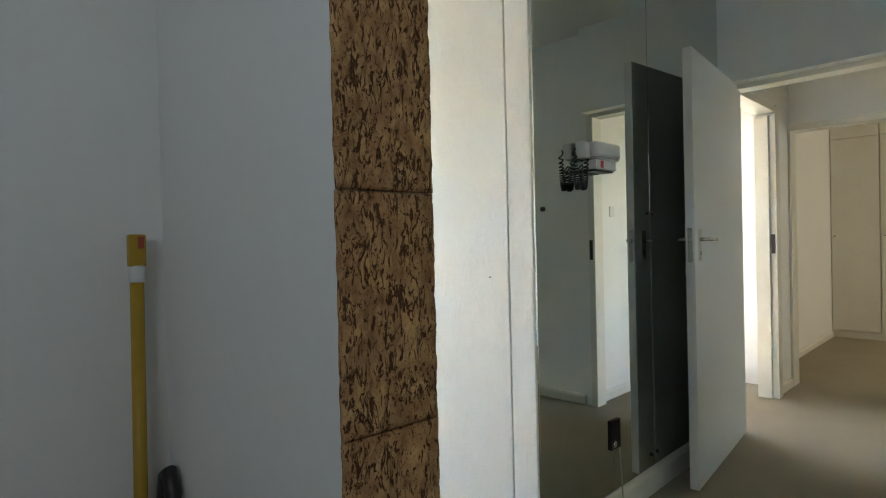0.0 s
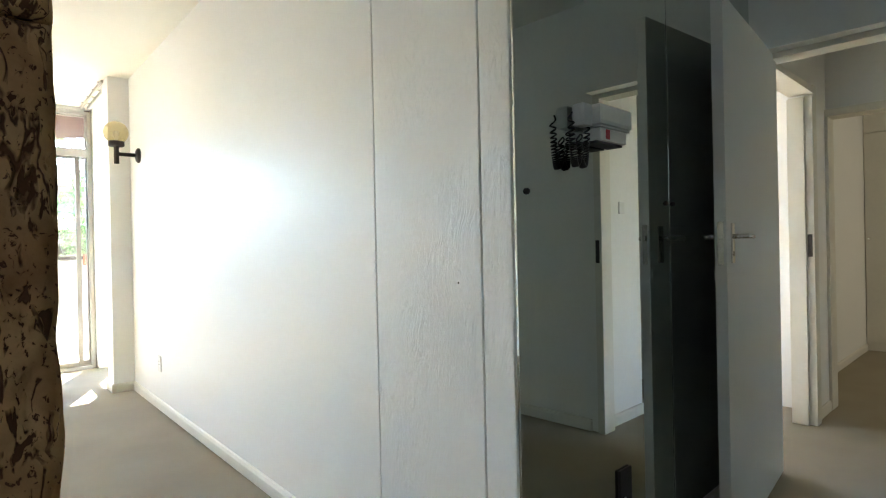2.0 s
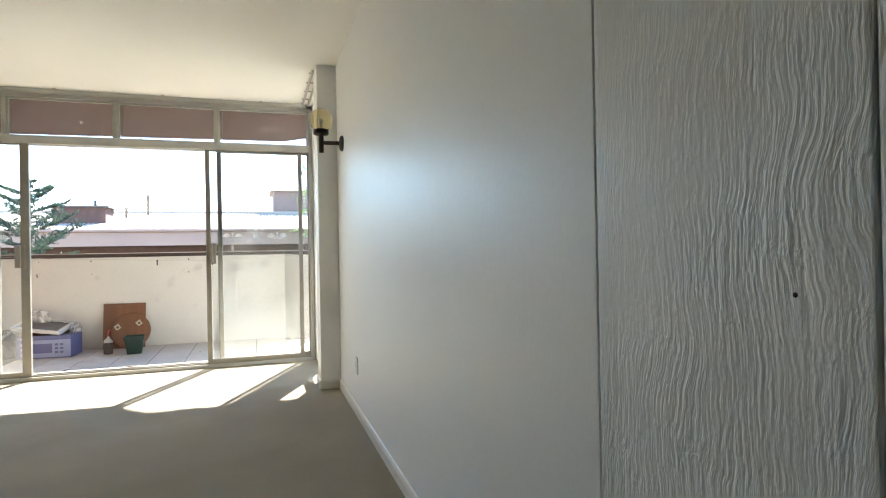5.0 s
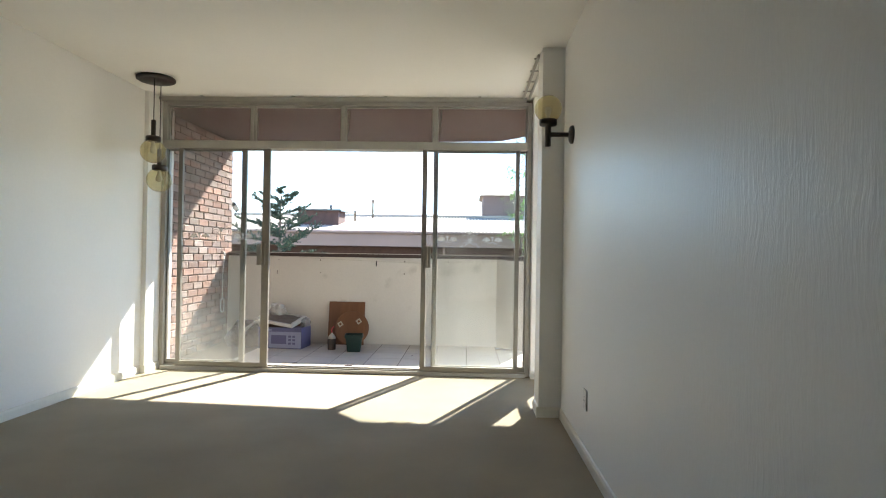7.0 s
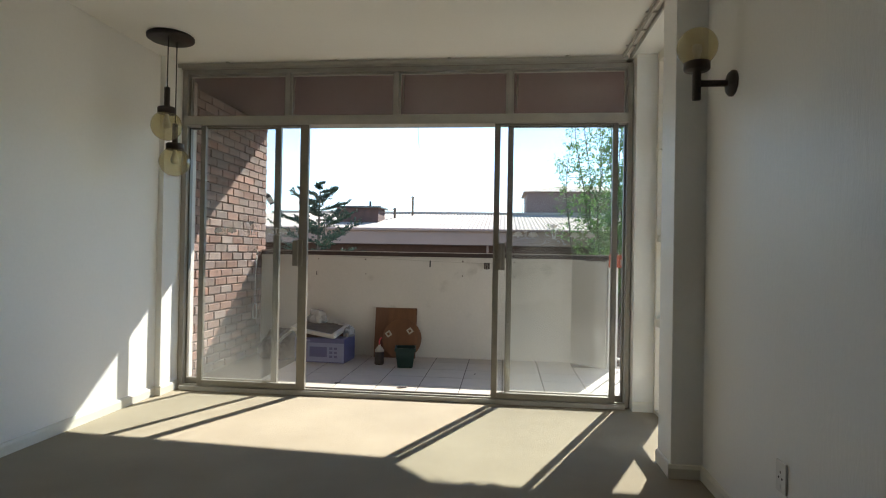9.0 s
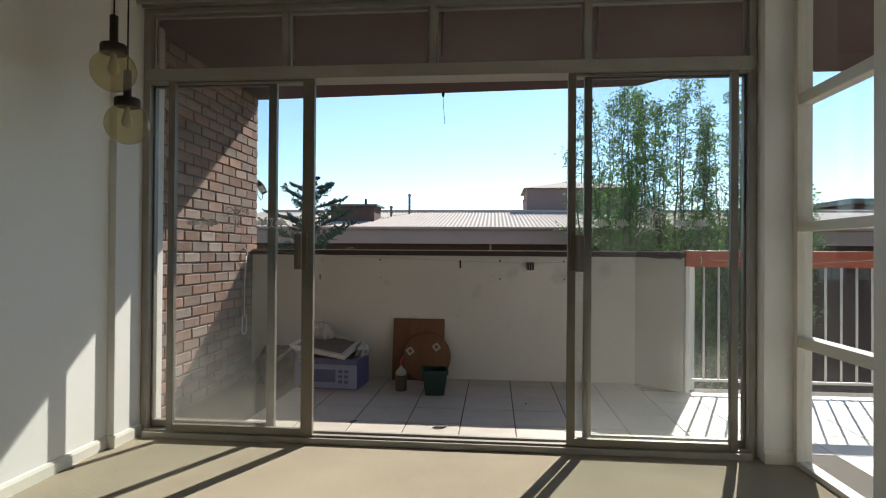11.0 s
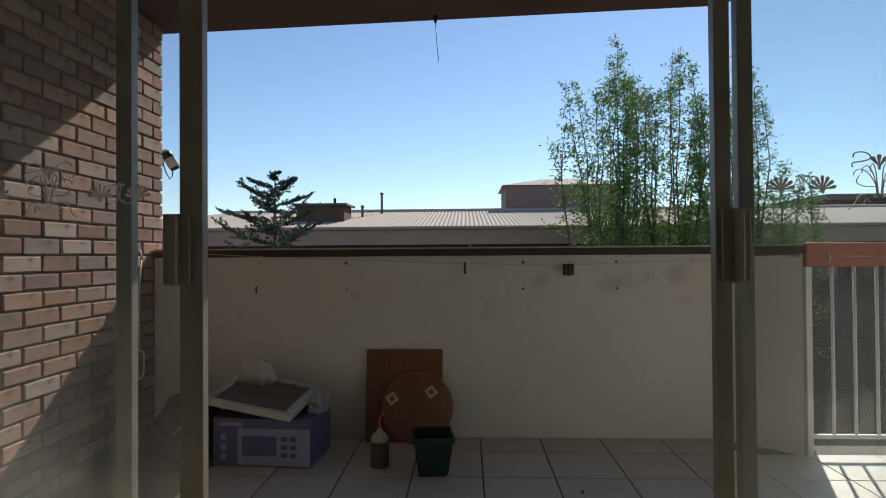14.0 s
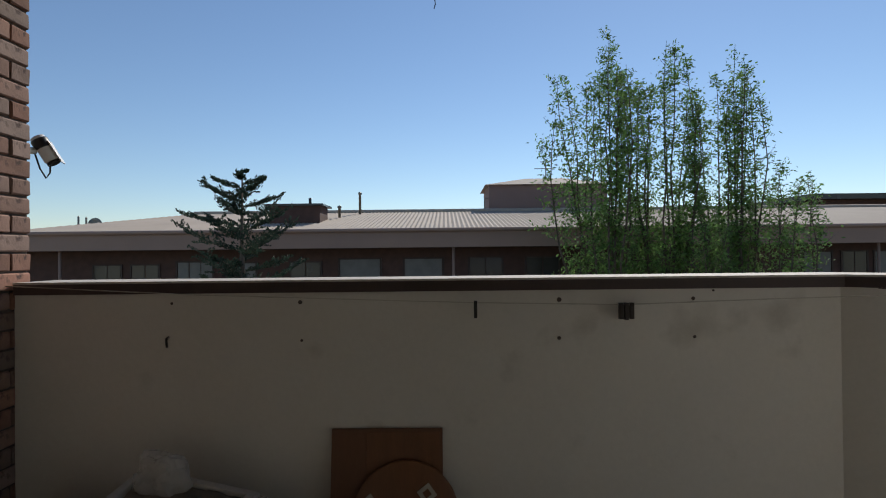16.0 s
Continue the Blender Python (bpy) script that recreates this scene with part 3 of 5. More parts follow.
def palmette(bm, r, petals, wide):
    """A fan of petals that grow out of one rounded foot, flat on the glass."""
    half = wide * petals / 2
    foot = [bm.verts.new((r * 0.2 * math.cos(radians(90 + half - wide * k)), 0, r * 0.2 * math.sin(radians(90 + half - wide * k)))) for k in range(petals + 1)]
    for k in range(petals):
        a = radians(90 + half - wide * (k + 0.5))
        way, side = Vector((math.cos(a), 0, math.sin(a))), Vector((-math.sin(a), 0, math.cos(a))) * r * math.tan(radians(wide / 2)) * 0.8
        ring = [foot[k]] + [bm.verts.new(way * r * q + side * w) for q, w in ((0.62, 0.6), (0.88, 0.75), (1.0, 0.3), (1.0, -0.3), (0.88, -0.75), (0.62, -0.6))] + [foot[k + 1]]
        bm.faces.new(ring)
    bm.faces.new(foot + [bm.verts.new((0.09 * r, 0, -0.3 * r)), bm.verts.new((-0.09 * r, 0, -0.3 * r))])
    return bm


def curl(decal, pts, r=0.0015):
    """A fine bowed line of the sticker, smooth through the points."""
    pts = [Vector((p[0], 0, p[1])) for p in pts]
    line = []
    for k in range(len(pts) - 1):
        a, b, c, d = pts[max(k - 1, 0)], pts[k], pts[k + 1], pts[min(k + 2, len(pts) - 1)]
        for q in (0, 0.25, 0.5, 0.75):
            line.append(0.5 * (2 * b + (c - a) * q + (2 * a - 5 * b + 4 * c - d) * q * q + (3 * b - a - 3 * c + d) * q ** 3))
    part("scroll", tube(line + [pts[-1]], r, 4), M_DECAL, decal, "", decal_at)


for sgn, x0 in ((1, 0.736), (-1, -1.69)):
    decal = thing("glass_decal", "row of frosted palmette and scroll stickers on the sliding glass", "sticker", None, "glass stickers")
    decal_at = pose(x0, WY - 0.0712, 1.305)
    for dx, dz, r, n_, w_ in ((-0.273, -0.012, 0.040, 7, 26), (-0.158, -0.012, 0.040, 7, 26), (0.158, -0.012, 0.040, 7, 26), (0.273, -0.012, 0.040, 7, 26), (0.0, 0.052, 0.034, 3, 38)):
        part("palmette", palmette(bmesh.new(), r, n_, w_), M_DECAL, decal, "", pose(x0 + dx, WY - 0.0712, 1.305 + dz))
    for s in (-1, 1):
        # the middle emblem: stems that bow outwards, loops on top, flourish below
        for k, (wd, ht) in enumerate(((0.024, 0.060), (0.046, 0.054), (0.068, 0.044))):
            curl(decal, [(s * 0.003 * (k + 1), -0.03), (s * (0.004 + 0.1 * wd), 0.0), (s * wd * 0.45, ht * 0.72), (s * wd * 0.75, ht), (s * wd, ht * 0.86), (s * wd * 1.06, ht * 0.6)])
        curl(decal, [(s * 0.072, 0.078), (s * 0.068, 0.090), (s * 0.045, 0.093), (s * 0.026, 0.084), (s * 0.028, 0.072), (s * 0.05, 0.066), (s * 0.074, 0.062), (s * 0.074, 0.05)], 0.0022)
        curl(decal, [(s * 0.010, -0.006), (s * 0.045, -0.004), (s * 0.064, 0.008), (s * 0.056, 0.026)])
        curl(decal, [(s * 0.008, -0.036), (s * 0.026, -0.026), (s * 0.056, -0.030), (s * 0.066, -0.046), (s * 0.076, -0.064), (s * 0.090, -0.070)])
        curl(decal, [(s * 0.026, -0.050), (s * 0.035, -0.040), (s * 0.044, -0.050), (s * 0.036, -0.058)])
        # the small tulips between the fans
        for side in (-1, 1):
            x = s * 0.2155
            curl(decal, [(x + side * 0.016, 0.022), (x + side * 0.013, 0.028), (x + side * 0.005, 0.014), (x + side * 0.003, -0.014), (x + side * 0.010, -0.026), (x + side * 0.015, -0.019)], 0.0018)
            curl(decal, [(x + side * 0.011, -0.025), (x + side * 0.026, -0.032), (x + side * 0.040, -0.024)])
        part("petal", palmette(bmesh.new(), 0.014, 3, 40), M_DECAL, decal, "", pose(x0 + s * 0.2155, WY - 0.0712, 1.325))


# side window in line with the east wall
side = thing("window_2", "narrow white side window of stacked panes by the pier", "window", kind="structure")
for y0, y1 in ((5.73, 5.77), (6.72, 6.76)):
    bar("frame_post", 1.475, 1.555, y0, y1, 0.0, CEIL, M_TRIM, side)
for z0, z1 in ((0.0, 0.03), (0.64, 0.70), (1.26, 1.31), (1.94, 2.0), (2.60, CEIL)):
    bar("glazing_bar", 1.48, 1.55, 5.77, 6.72, z0, z1, M_TRIM, side)
for z0, z1 in ((0.03, 0.64), (0.70, 1.26), (1.31, 1.94), (2.0, 2.60)):
    part("pane", box(1.512, 1.516, 5.772, 6.718, z0 + 0.002, z1 - 0.002), M_GLASS, side)


# ---- balcony shell ----
SLAB = [(-2.75, 6.94), (1.56, 6.94), (1.56, 4.05), (4.6, 4.05), (4.6, 8.38), (1.397, 8.38), (1.107, 8.68), (-2.75, 8.93)]
structure("balcony_ceiling", prism(SLAB, 2.63, 2.88), M_SOFFIT, "brown-painted concrete balcony slab overhead", "ceiling")
deck = structure("pavement", prism([(-2.7, 6.94), (1.56, 6.94), (1.56, 4.05), (4.6, 4.05), (4.6, 8.55), (1.5, 8.55), (1.2, 8.86), (-2.7, 8.86)], -0.3, -0.0085), M_GROUT,
                 "pale square floor tiles with grey joints on the balcony", "floor")
PAR = [(-2.40, 8.65), (1.095, 8.65), (1.417, 8.372), (1.56, 8.53), (1.20, 8.87), (-2.40, 8.87)]
parapet = structure("parapet_wall", prism(PAR, -0.017, 1.108), M_PARAPET, "white-painted balcony parapet with old screw holes", "wall")
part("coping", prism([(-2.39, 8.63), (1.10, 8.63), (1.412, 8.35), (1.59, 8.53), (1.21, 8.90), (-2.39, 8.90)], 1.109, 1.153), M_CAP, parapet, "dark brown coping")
# thin pale layer added so the coping's top reads as sunlit
part("coping_top_lit", prism([(-2.39, 8.626), (1.098, 8.626), (1.41, 8.346), (1.594, 8.53), (1.212, 8.904), (-2.39, 8.904)], 1.1532, 1.162), M_CAPTOP_LIT, parapet, "top of the coping, coloured pale as sunlit")
peel = bmesh.new()
upper, lower = [], []
for k in range(25):
    q = 0.30 + 0.68 * k / 24
    x, y = 1.095 + 0.322 * q - 0.002, 8.65 - 0.278 * q - 0.002
    drop = (0.006 + 0.030 * abs(noise.noise((k * 0.43, 2.0, 5.0)))) * (0.4 + 0.9 * k / 24)
    upper.append(peel.verts.new((x, y, 1.108)))
    lower.append(peel.verts.new((x, y, 1.108 - drop)))
for k in range(24):
    peel.faces.new((upper[k], upper[k + 1], lower[k + 1], lower[k]))
part("paint_run", peel, M_CAP, parapet, "ragged dark paint run under the coping")
bw = structure("brick_wall", box(-2.62, -2.412, 6.95, 8.74, -0.3, 2.60), M_MORTAR, "weathered red-brown face-brick side wall of the balcony", "wall")

rail = thing("balcony_railing", "white steel balustrade with an orange-painted top board", "railing")
part("top_board", box(1.43, 4.55, 8.35, 8.39, 1.035, 1.168, 0.006), M_ORANGE, rail, "orange painted top board")
part("bottom_rail", box(1.43, 4.55, 8.36, 8.385, 0.09, 0.112, 0.003), M_RAIL, rail)
for k in range(26):
    x = 1.46 + 0.119 * k
    part("baluster", tube([(x, 8.372, 0.112), (x, 8.372, 1.035)], 0.009, 8), M_RAIL, rail)
for x in (1.445, 3.0, 4.53):
    part("post", box(x - 0.016, x + 0.016, 8.356, 8.388, -0.018, 1.035, 0.002), M_RAIL, rail)


# ---- the town outside ----
structure("ground", prism([(-400, 9.5), (400, 9.5), (400, 900), (-400, 900)], -7.0, -6.5), M_GROUND, "dusty ground far below the balcony", "ground")

hall_b = thing("office_building", "long low building with a pale corrugated roof and shaded brick wall", "building")
EY, EZ, RY, RZ = 26.0, 2.12, 34.0, 3.33
XL, XR, XRL = -17.0, 26.0, -12.9
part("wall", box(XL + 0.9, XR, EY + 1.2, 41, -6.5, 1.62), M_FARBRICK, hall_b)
part("fascia", box(XL, XR, EY, EY + 0.12, 1.51, 2.12), M_FASCIA, hall_b, "dull pink fascia band")
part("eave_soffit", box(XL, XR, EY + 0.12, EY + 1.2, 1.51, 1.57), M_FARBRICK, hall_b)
part("gutter", tube([(XL, EY - 0.06, 2.12), (XR, EY - 0.06, 2.12)], 0.07, 8), M_FASCIA, hall_b)
roof = bmesh.new()
pitch, amp = 0.17, 0.035
n = int((XR - XL) / (pitch / 2))
prev = None
for i in range(n + 1):
    x = XL + i * pitch / 2
    top = min(1.0, max(0.0, (x - XL) / (XRL - XL)))
    dz = amp if i % 2 else 0.0
    a = roof.verts.new((x, EY - 0.1, EZ + dz))
    b = roof.verts.new((x, EY + (RY - EY) * top + 0.001, EZ + (RZ - EZ) * top + dz))
    if prev:
        roof.faces.new((prev[0], a, b, prev[1]))
    prev = (a, b)
part("roof", roof, M_ROOF, hall_b, "weathered pale corrugated sheet roof")
part("roof_ridge", tube([(XRL, RY, RZ + 0.03), (XR, RY, RZ + 0.03)], 0.12, 8), M_ROOF, hall_b)
part("roof_back", prism([(XRL, RY), (XR, RY), (XR, RY + 8), (XL, RY + 8)], 1.9, 2.0), M_ROOF, hall_b)


def far_window(x0, x1, z0, z1, mullions, pane):
    y = EY + 1.2
    w = part("window", bx(bx(bx(box(x0 - 0.06, x0, y - 0.05, y + 0.05, z0, z1), x1, x1 + 0.06, y - 0.05, y + 0.05, z0, z1),
             x0 - 0.06, x1 + 0.06, y - 0.05, y + 0.05, z1, z1 + 0.06), x0 - 0.06, x1 + 0.06, y - 0.08, y + 0.05, z0 - 0.06, z0), M_CAP, hall_b)
    for k in range(mullions + 1):
        a, b = x0 + (x1 - x0) * k / (mullions + 1), x0 + (x1 - x0) * (k + 1) / (mullions + 1)
        part("pane", box(a + 0.02, b - 0.02, y - 0.03, y - 0.01, z0, z1), pane, w)


for x0, x1, z0, z1, mm, pm in ((-13.6, -12.6, 0.0, 0.95, 1, M_DARK), (-12.2, -11.2, 0.0, 0.95, 1, M_DARK), (-10.5, -9.2, 0.0, 1.05, 2, M_CURTAIN),
                               (-8.3, -7.6, 0.1, 1.0, 0, M_CURTAIN), (-6.3, -5.2, 0.0, 1.0, 1, M_DARK), (-4.5, -3.0, 0.0, 1.1, 0, M_CURTAIN), (-2.1, -0.7, 0.0, 1.1, 0, M_CURTAIN),
                               (0.3, 1.5, 0.0, 1.1, 1, M_DARK), (2.4, 3.6, 0.0, 1.1, 1, M_DARK), (5.0, 6.2, 0.0, 1.1, 1, M_DARK), (8.0, 9.4, 0.0, 1.1, 1, M_DARK),
                               (12.6, 13.6, 0.2, 1.2, 1, M_CURTAIN), (14.0, 14.9, 0.2, 1.2, 1, M_DARK), (15.2, 16.8, 0.2, 1.2, 0, M_CURTAIN)):
    far_window(x0, x1, z0, z1, mm, pm)
for x in (-14.2, -0.3, 4.4, 14.6):
    part("downpipe", tube([(x, EY + 0.2, -6.5), (x, EY + 0.2, 1.51)], 0.05, 6), M_FASCIA, hall_b)

chim = thing("chimney_block", "dark red brick chimney block with a flat cap", "chimney")
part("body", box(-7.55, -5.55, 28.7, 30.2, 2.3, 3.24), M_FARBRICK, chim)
part("cap", box(-7.7, -5.4, 28.55, 30.35, 3.24, 3.32), M_DARK, chim)
part("flue", tube([(-6.1, 29.4, 3.32), (-6.1, 29.4, 3.62)], 0.06, 8), M_DARK, chim)
tow = thing("roof_tower", "pinkish plastered plant tower with a low hipped roof", "tower", pose(0.12, 0, 0.20))
part("body", box(1.5, 7.4, 34.6, 38.5, 2.6, 4.5), M_TOWER, tow)
tr = bmesh.new()
base = [tr.verts.new(p) for p in ((1.3, 34.4, 4.5), (7.6, 34.4, 4.5), (7.6, 38.7, 4.5), (1.3, 38.7, 4.5))]
apex = [tr.verts.new(p) for p in ((3.6, 36.5, 5.05), (5.6, 36.5, 5.05))]
tr.faces.new(base[::-1])
for f in ((base[0], base[1], apex[1], apex[0]), (base[2], base[3], apex[0], apex[1]), (base[1], base[2], apex[1]), (base[3], base[0], apex[0])):
    tr.faces.new(f)
part("roof", tr, M_ROOF, tow)
part("ladder", bx(box(1.28, 1.32, 35.0, 35.04, 2.8, 3.9), 1.28, 1.5, 35.0, 35.04, 3.86, 3.9), M_ALU2, tow)
part("antenna", tube([(4.6, 36.0, 4.3), (4.6, 36.0, 6.0)], 0.03, 6, tube([(4.0, 36.0, 5.5), (5.0, 36.0, 5.5)], 0.02, 6, tube([(4.3, 36.0, 5.85), (4.9, 36.0, 5.85)], 0.02, 6))), M_ALU2, tow, "thin television antenna")
for x, y, h in ((-5.2, 31.0, 0.55), (-4.6, 33.0, 1.05)):
    z0 = EZ + (y - EY) / (RY - EY) * (RZ - EZ) - 0.1
    tagged(part("vent_pipe", turned([(0.06, 0), (0.06, h), (0.09, h), (0.09, h + 0.08), (0.02, h + 0.12)], 10, pose(x, y, z0)), M_ALU2), "thin metal vent pipe on the roof", "pipe", "roof pipes")
for x, h in ((-19.25, 9.85), (-18.85, 9.8)):
    tagged(part("mast", turned([(0.06, 0), (0.05, h), (0.02, h + 0.06)], 8, pose(x, 35, -6.5)), M_ALU2), "tall thin metal mast beyond the roof", "mast", "masts")
dish = thing("satellite_dish", "small grey satellite dish on a mast", "dish", pose(-18.4, 35, -6.5))
part("pole", tube([(0, 0, 0), (0, 0, 9.5)], 0.04, 8), M_ALU2, dish)
part("reflector", turned([(0.0, 0.0), (0.16, 0.02), (0.32, 0.09), (0.33, 0.10), (0.31, 0.10), (0.15, 0.035), (0.0, 0.015)], 20, pose(0.05, -0.05, 9.45, 70, 35, 0)), M_ALU2, dish)
tagged(part("roof_vent", box(-4.3, -2.9, 34.2, 35.4, 3.0, 3.38, 0.02), M_ALU2), "low grey vent box behind the roof ridge", "vent")
far = thing("flat_roofed_block", "distant dark block with a flat roof", "building")
part("wall", box(24, 44, 44, 54, -6.5, 4.6), M_FARBRICK, far)
part("roof", box(23.2, 45, 43.2, 55, 4.6, 4.95), M_DARK, far)
for k in range(6):
    part("window", box(26 + 2.6 * k, 27.6 + 2.6 * k, 43.94, 44.0, 2.9, 4.0), M_CURTAIN, far)


# trees
def poplar(x, y, z0, top, spread, leaves, seed, first=0.30):
    """A slim upright tree: steep stems like plumes, each set with rising twigs that carry small leaves."""
    rnd = random.Random(seed)
    t = thing("tree", "slender upright tree with sparse fresh green leaves", "tree", pose(x, y, z0), "trees by the building")
    h = top - z0
    trunk = tube([(0, 0, 0), (0.05, 0, h * 0.15), (0.0, 0.05, h * 0.26)], 0.17, 8, None, 0.12)
    plumes = []
    for k in range(13):
        a = 2 * math.pi * k * 0.382 + rnd.uniform(-0.4, 0.4)
        out = spread * (0.06 if k == 0 else rnd.uniform(0.08, 0.60) ** 0.5)
        hz = h * (1.0 if k == 0 else 0.99 - 0.09 * (out / spread) ** 2 - rnd.uniform(0.0, 0.11))
        b = h * rnd.uniform(0.14, 0.30)
        pts = []
        for i in range(10):
            q = i / 9
            w = out * (1 - (1 - q) ** 2.2) * (1 + 0.22 * math.sin(5.5 * q + k))
            pts.append(Vector((math.cos(a) * w + rnd.uniform(-0.06, 0.06), math.sin(a) * w + rnd.uniform(-0.06, 0.06), b + (hz - b) * q)))
        tube(pts, 0.055, 5, trunk, 0.006)
        plumes.append(pts)
    verts, faces = [], []
    per_plume = 60
    each = max(6, int(leaves * 0.76) // (per_plume * len(plumes)))
    for pts in plumes:
        for j in range(per_plume):
            q = (0.24 + 0.76 * rnd.random()) * (len(pts) - 1)
            i = min(int(q), len(pts) - 2)
            p = pts[i].lerp(pts[i + 1], q - i)
            if p.z < h * first:
                continue
            a = rnd.uniform(0, 6.283)
            left = 1 - q / (len(pts) - 1)
            ln = (0.22 + 0.85 * left ** 0.5) * rnd.uniform(0.35, 1.1) * spread / 1.9
            way = Vector((math.cos(a) * 0.85, math.sin(a) * 0.85, rnd.uniform(0.30, 1.0))).normalized()
            e = p + way * ln
            tube([p, p.lerp(e, 0.5) - Vector((0, 0, 0.03)), e], 0.010, 3, trunk, 0.003)
            for k in range(int(each * rnd.uniform(0.5, 1.5))):
                c = p.lerp(e, rnd.uniform(0.25, 1.1)) + Vector((rnd.gauss(0, 0.085), rnd.gauss(0, 0.085), rnd.gauss(0, 0.085)))
                sz = rnd.uniform(0.042, 0.078)
                u = Vector((rnd.gauss(0, 1), rnd.gauss(0, 1), rnd.gauss(0, 0.9))).normalized()
                v = u.orthogonal().normalized() * sz * 0.55
                u *= sz
                i0 = len(verts)
                verts += [c - u, c + v, c + u, c - v]
                faces.append((i0, i0 + 1, i0 + 2, i0 + 3))
    part("trunk", trunk, M_BARK, t)
    me = bpy.data.meshes.new("crown")
    me.from_pydata([tuple(v) for v in verts], [], faces)
    me.materials.append(M_LEAF)
    crown = new("crown", me)
    crown.parent = t
    tagged(crown, kind="stuff")
    return t


poplar(4.2, 23.0, -6.5, 7.7, 1.9, 17600, 3)
poplar(6.05, 23.4, -6.5, 7.65, 1.7, 15600, 5)
poplar(8.05, 23.2, -6.5, 7.4, 1.55, 14600, 8)
poplar(9.1, 22.8, -6.5, 3.8, 1.8, 11000, 13)
poplar(6.4, 22.4, -6.5, 2.6, 2.3, 10000, 17)


def conifer(x, y, z0, top, reach, seed):
    """A cedar-like tree: separate tiers of flat boughs whose tips sweep upwards, with gaps between them."""
    rnd = random.Random(seed)
    t = thing("conifer", "blue-green conifer with open tiered branches", "tree", pose(x, y, z0))
    h = top - z0
    part("trunk", tube([(0, 0, 0), (0.03, 0, h * 0.5), (-0.02, 0, h * 0.8), (0, 0, h)], 0.14, 8, None, 0.012), M_BARK, t)
    wood = bmesh.new()
    verts, faces = [], []

    def needles(p, q, n):
        d = (q - p)
        for _ in range(n):
            c = p + d * rnd.random() + Vector((rnd.gauss(0, 0.022), rnd.gauss(0, 0.022), rnd.gauss(0.008, 0.014)))
            w = (d.normalized() + Vector((rnd.gauss(0, 0.7), rnd.gauss(0, 0.7), rnd.uniform(0, 0.8)))).normalized() * rnd.uniform(0.025, 0.048)
            o = w.orthogonal().normalized() * 0.015
            i = len(verts)
            verts.extend((c - w, c + o, c + w, c - o))
            faces.append((i, i + 1, i + 2, i + 3))

    tiers = 28
    for k in range(tiers):
        down = 0.10 + 3.3 * (k / tiers) ** 1.1
        r = min(reach, 0.12 + 1.1 * down) * rnd.uniform(0.5, 1.1)
        a = k * 2.4 + rnd.uniform(-0.35, 0.35)
        p0 = Vector((0, 0, h - down))
        side = Vector((-math.sin(a), math.cos(a), 0))
        rise = rnd.uniform(0.10, 0.34)
        pts = []
        for i in range(7):
            q = i / 6
            pts.append(p0 + Vector((math.cos(a), math.sin(a), 0)) * r * q + Vector((0, 0, r * (rise * q * q + 0.10 * q))) + side * rnd.uniform(-0.03, 0.03))
        tube(pts, 0.013, 4, wood, 0.003)
        for i in range(6):
            needles(pts[i], pts[i + 1], 9 if i else 3)
            for sgn in (-1, 1):
                for half in (0.0, 0.5):
                    p = pts[i].lerp(pts[i + 1], half)
                    ln = r * 0.44 * (1 - 0.55 * i / 6) * rnd.uniform(0.4, 1.1)
                    if i == 0 and not half:
                        continue
                    e = p + ((pts[i + 1] - pts[i]).normalized() * 0.75 + side * sgn * 0.8).normalized() * ln + Vector((0, 0, rnd.uniform(-0.12, 0.50) * ln))
                    tube([p, e], 0.006, 3, wood, 0.003)
                    needles(p, e, int(10 + 62 * ln))
    part("boughs", wood, M_BARK, t)
    me = bpy.data.meshes.new("needles")
    me.from_pydata([tuple(v) for v in verts], [], faces)
    me.materials.append(M_NEEDLE)
    nd = new("needles", me)
    nd.parent = t
    tagged(nd, kind="stuff")


conifer(-5.5, 20.0, -6.5, 3.4, 1.75, 4)


# ---- hall: door, frames, mirror, phone ----
door = thing("door_1", "white flush door standing wide open beside the mirror", "door", HALL @ pose(2.01, -0.030, 0, 0, 0, 185.7), kind="structure")
part("leaf", box(0.0, 1.0, 0.0, 0.042, 0.012, 2.08, 0.003), M_DOOR, door)
for s, y in ((1, 0.042), (-1, 0.0)):
    pl = part("handle_plate", box(0.905, 0.942, min(y, y + s * 0.006), max(y, y + s * 0.006), 1.085, 1.235, 0.002), M_CHROME, door, "chrome lever handle plate")
    part("lever", tube([(0.924, y + s * 0.004, 1.185), (0.924, y + s * 0.048, 1.185), (0.905, y + s * 0.055, 1.185), (0.842, y + s * 0.055, 1.183)], 0.009, 10), M_CHROME, pl)
    part("keyhole", box(0.920, 0.928, min(y + s * 0.0055, y + s * 0.007), max(y + s * 0.0055, y + s * 0.007), 1.11, 1.13), M_BLACK, pl)
part("lock_face", box(0.9995, 1.0015, 0.010, 0.032, 1.08, 1.24), M_CHROME, door)
part("latch", box(1.001, 1.010, 0.014, 0.028, 1.175, 1.195, 0.002), M_CHROME, door)
part("door_tag", box(0.965, 0.992, -0.004, -0.001, 1.02, 1.06, 0.002), M_WHITE, door)
for z in (0.25, 1.0, 1.8):
    part("hinge", tube([(0.0, 0.0, z - 0.05), (0.0, 0.0, z + 0.05)], 0.008, 8), M_CHROME, door)

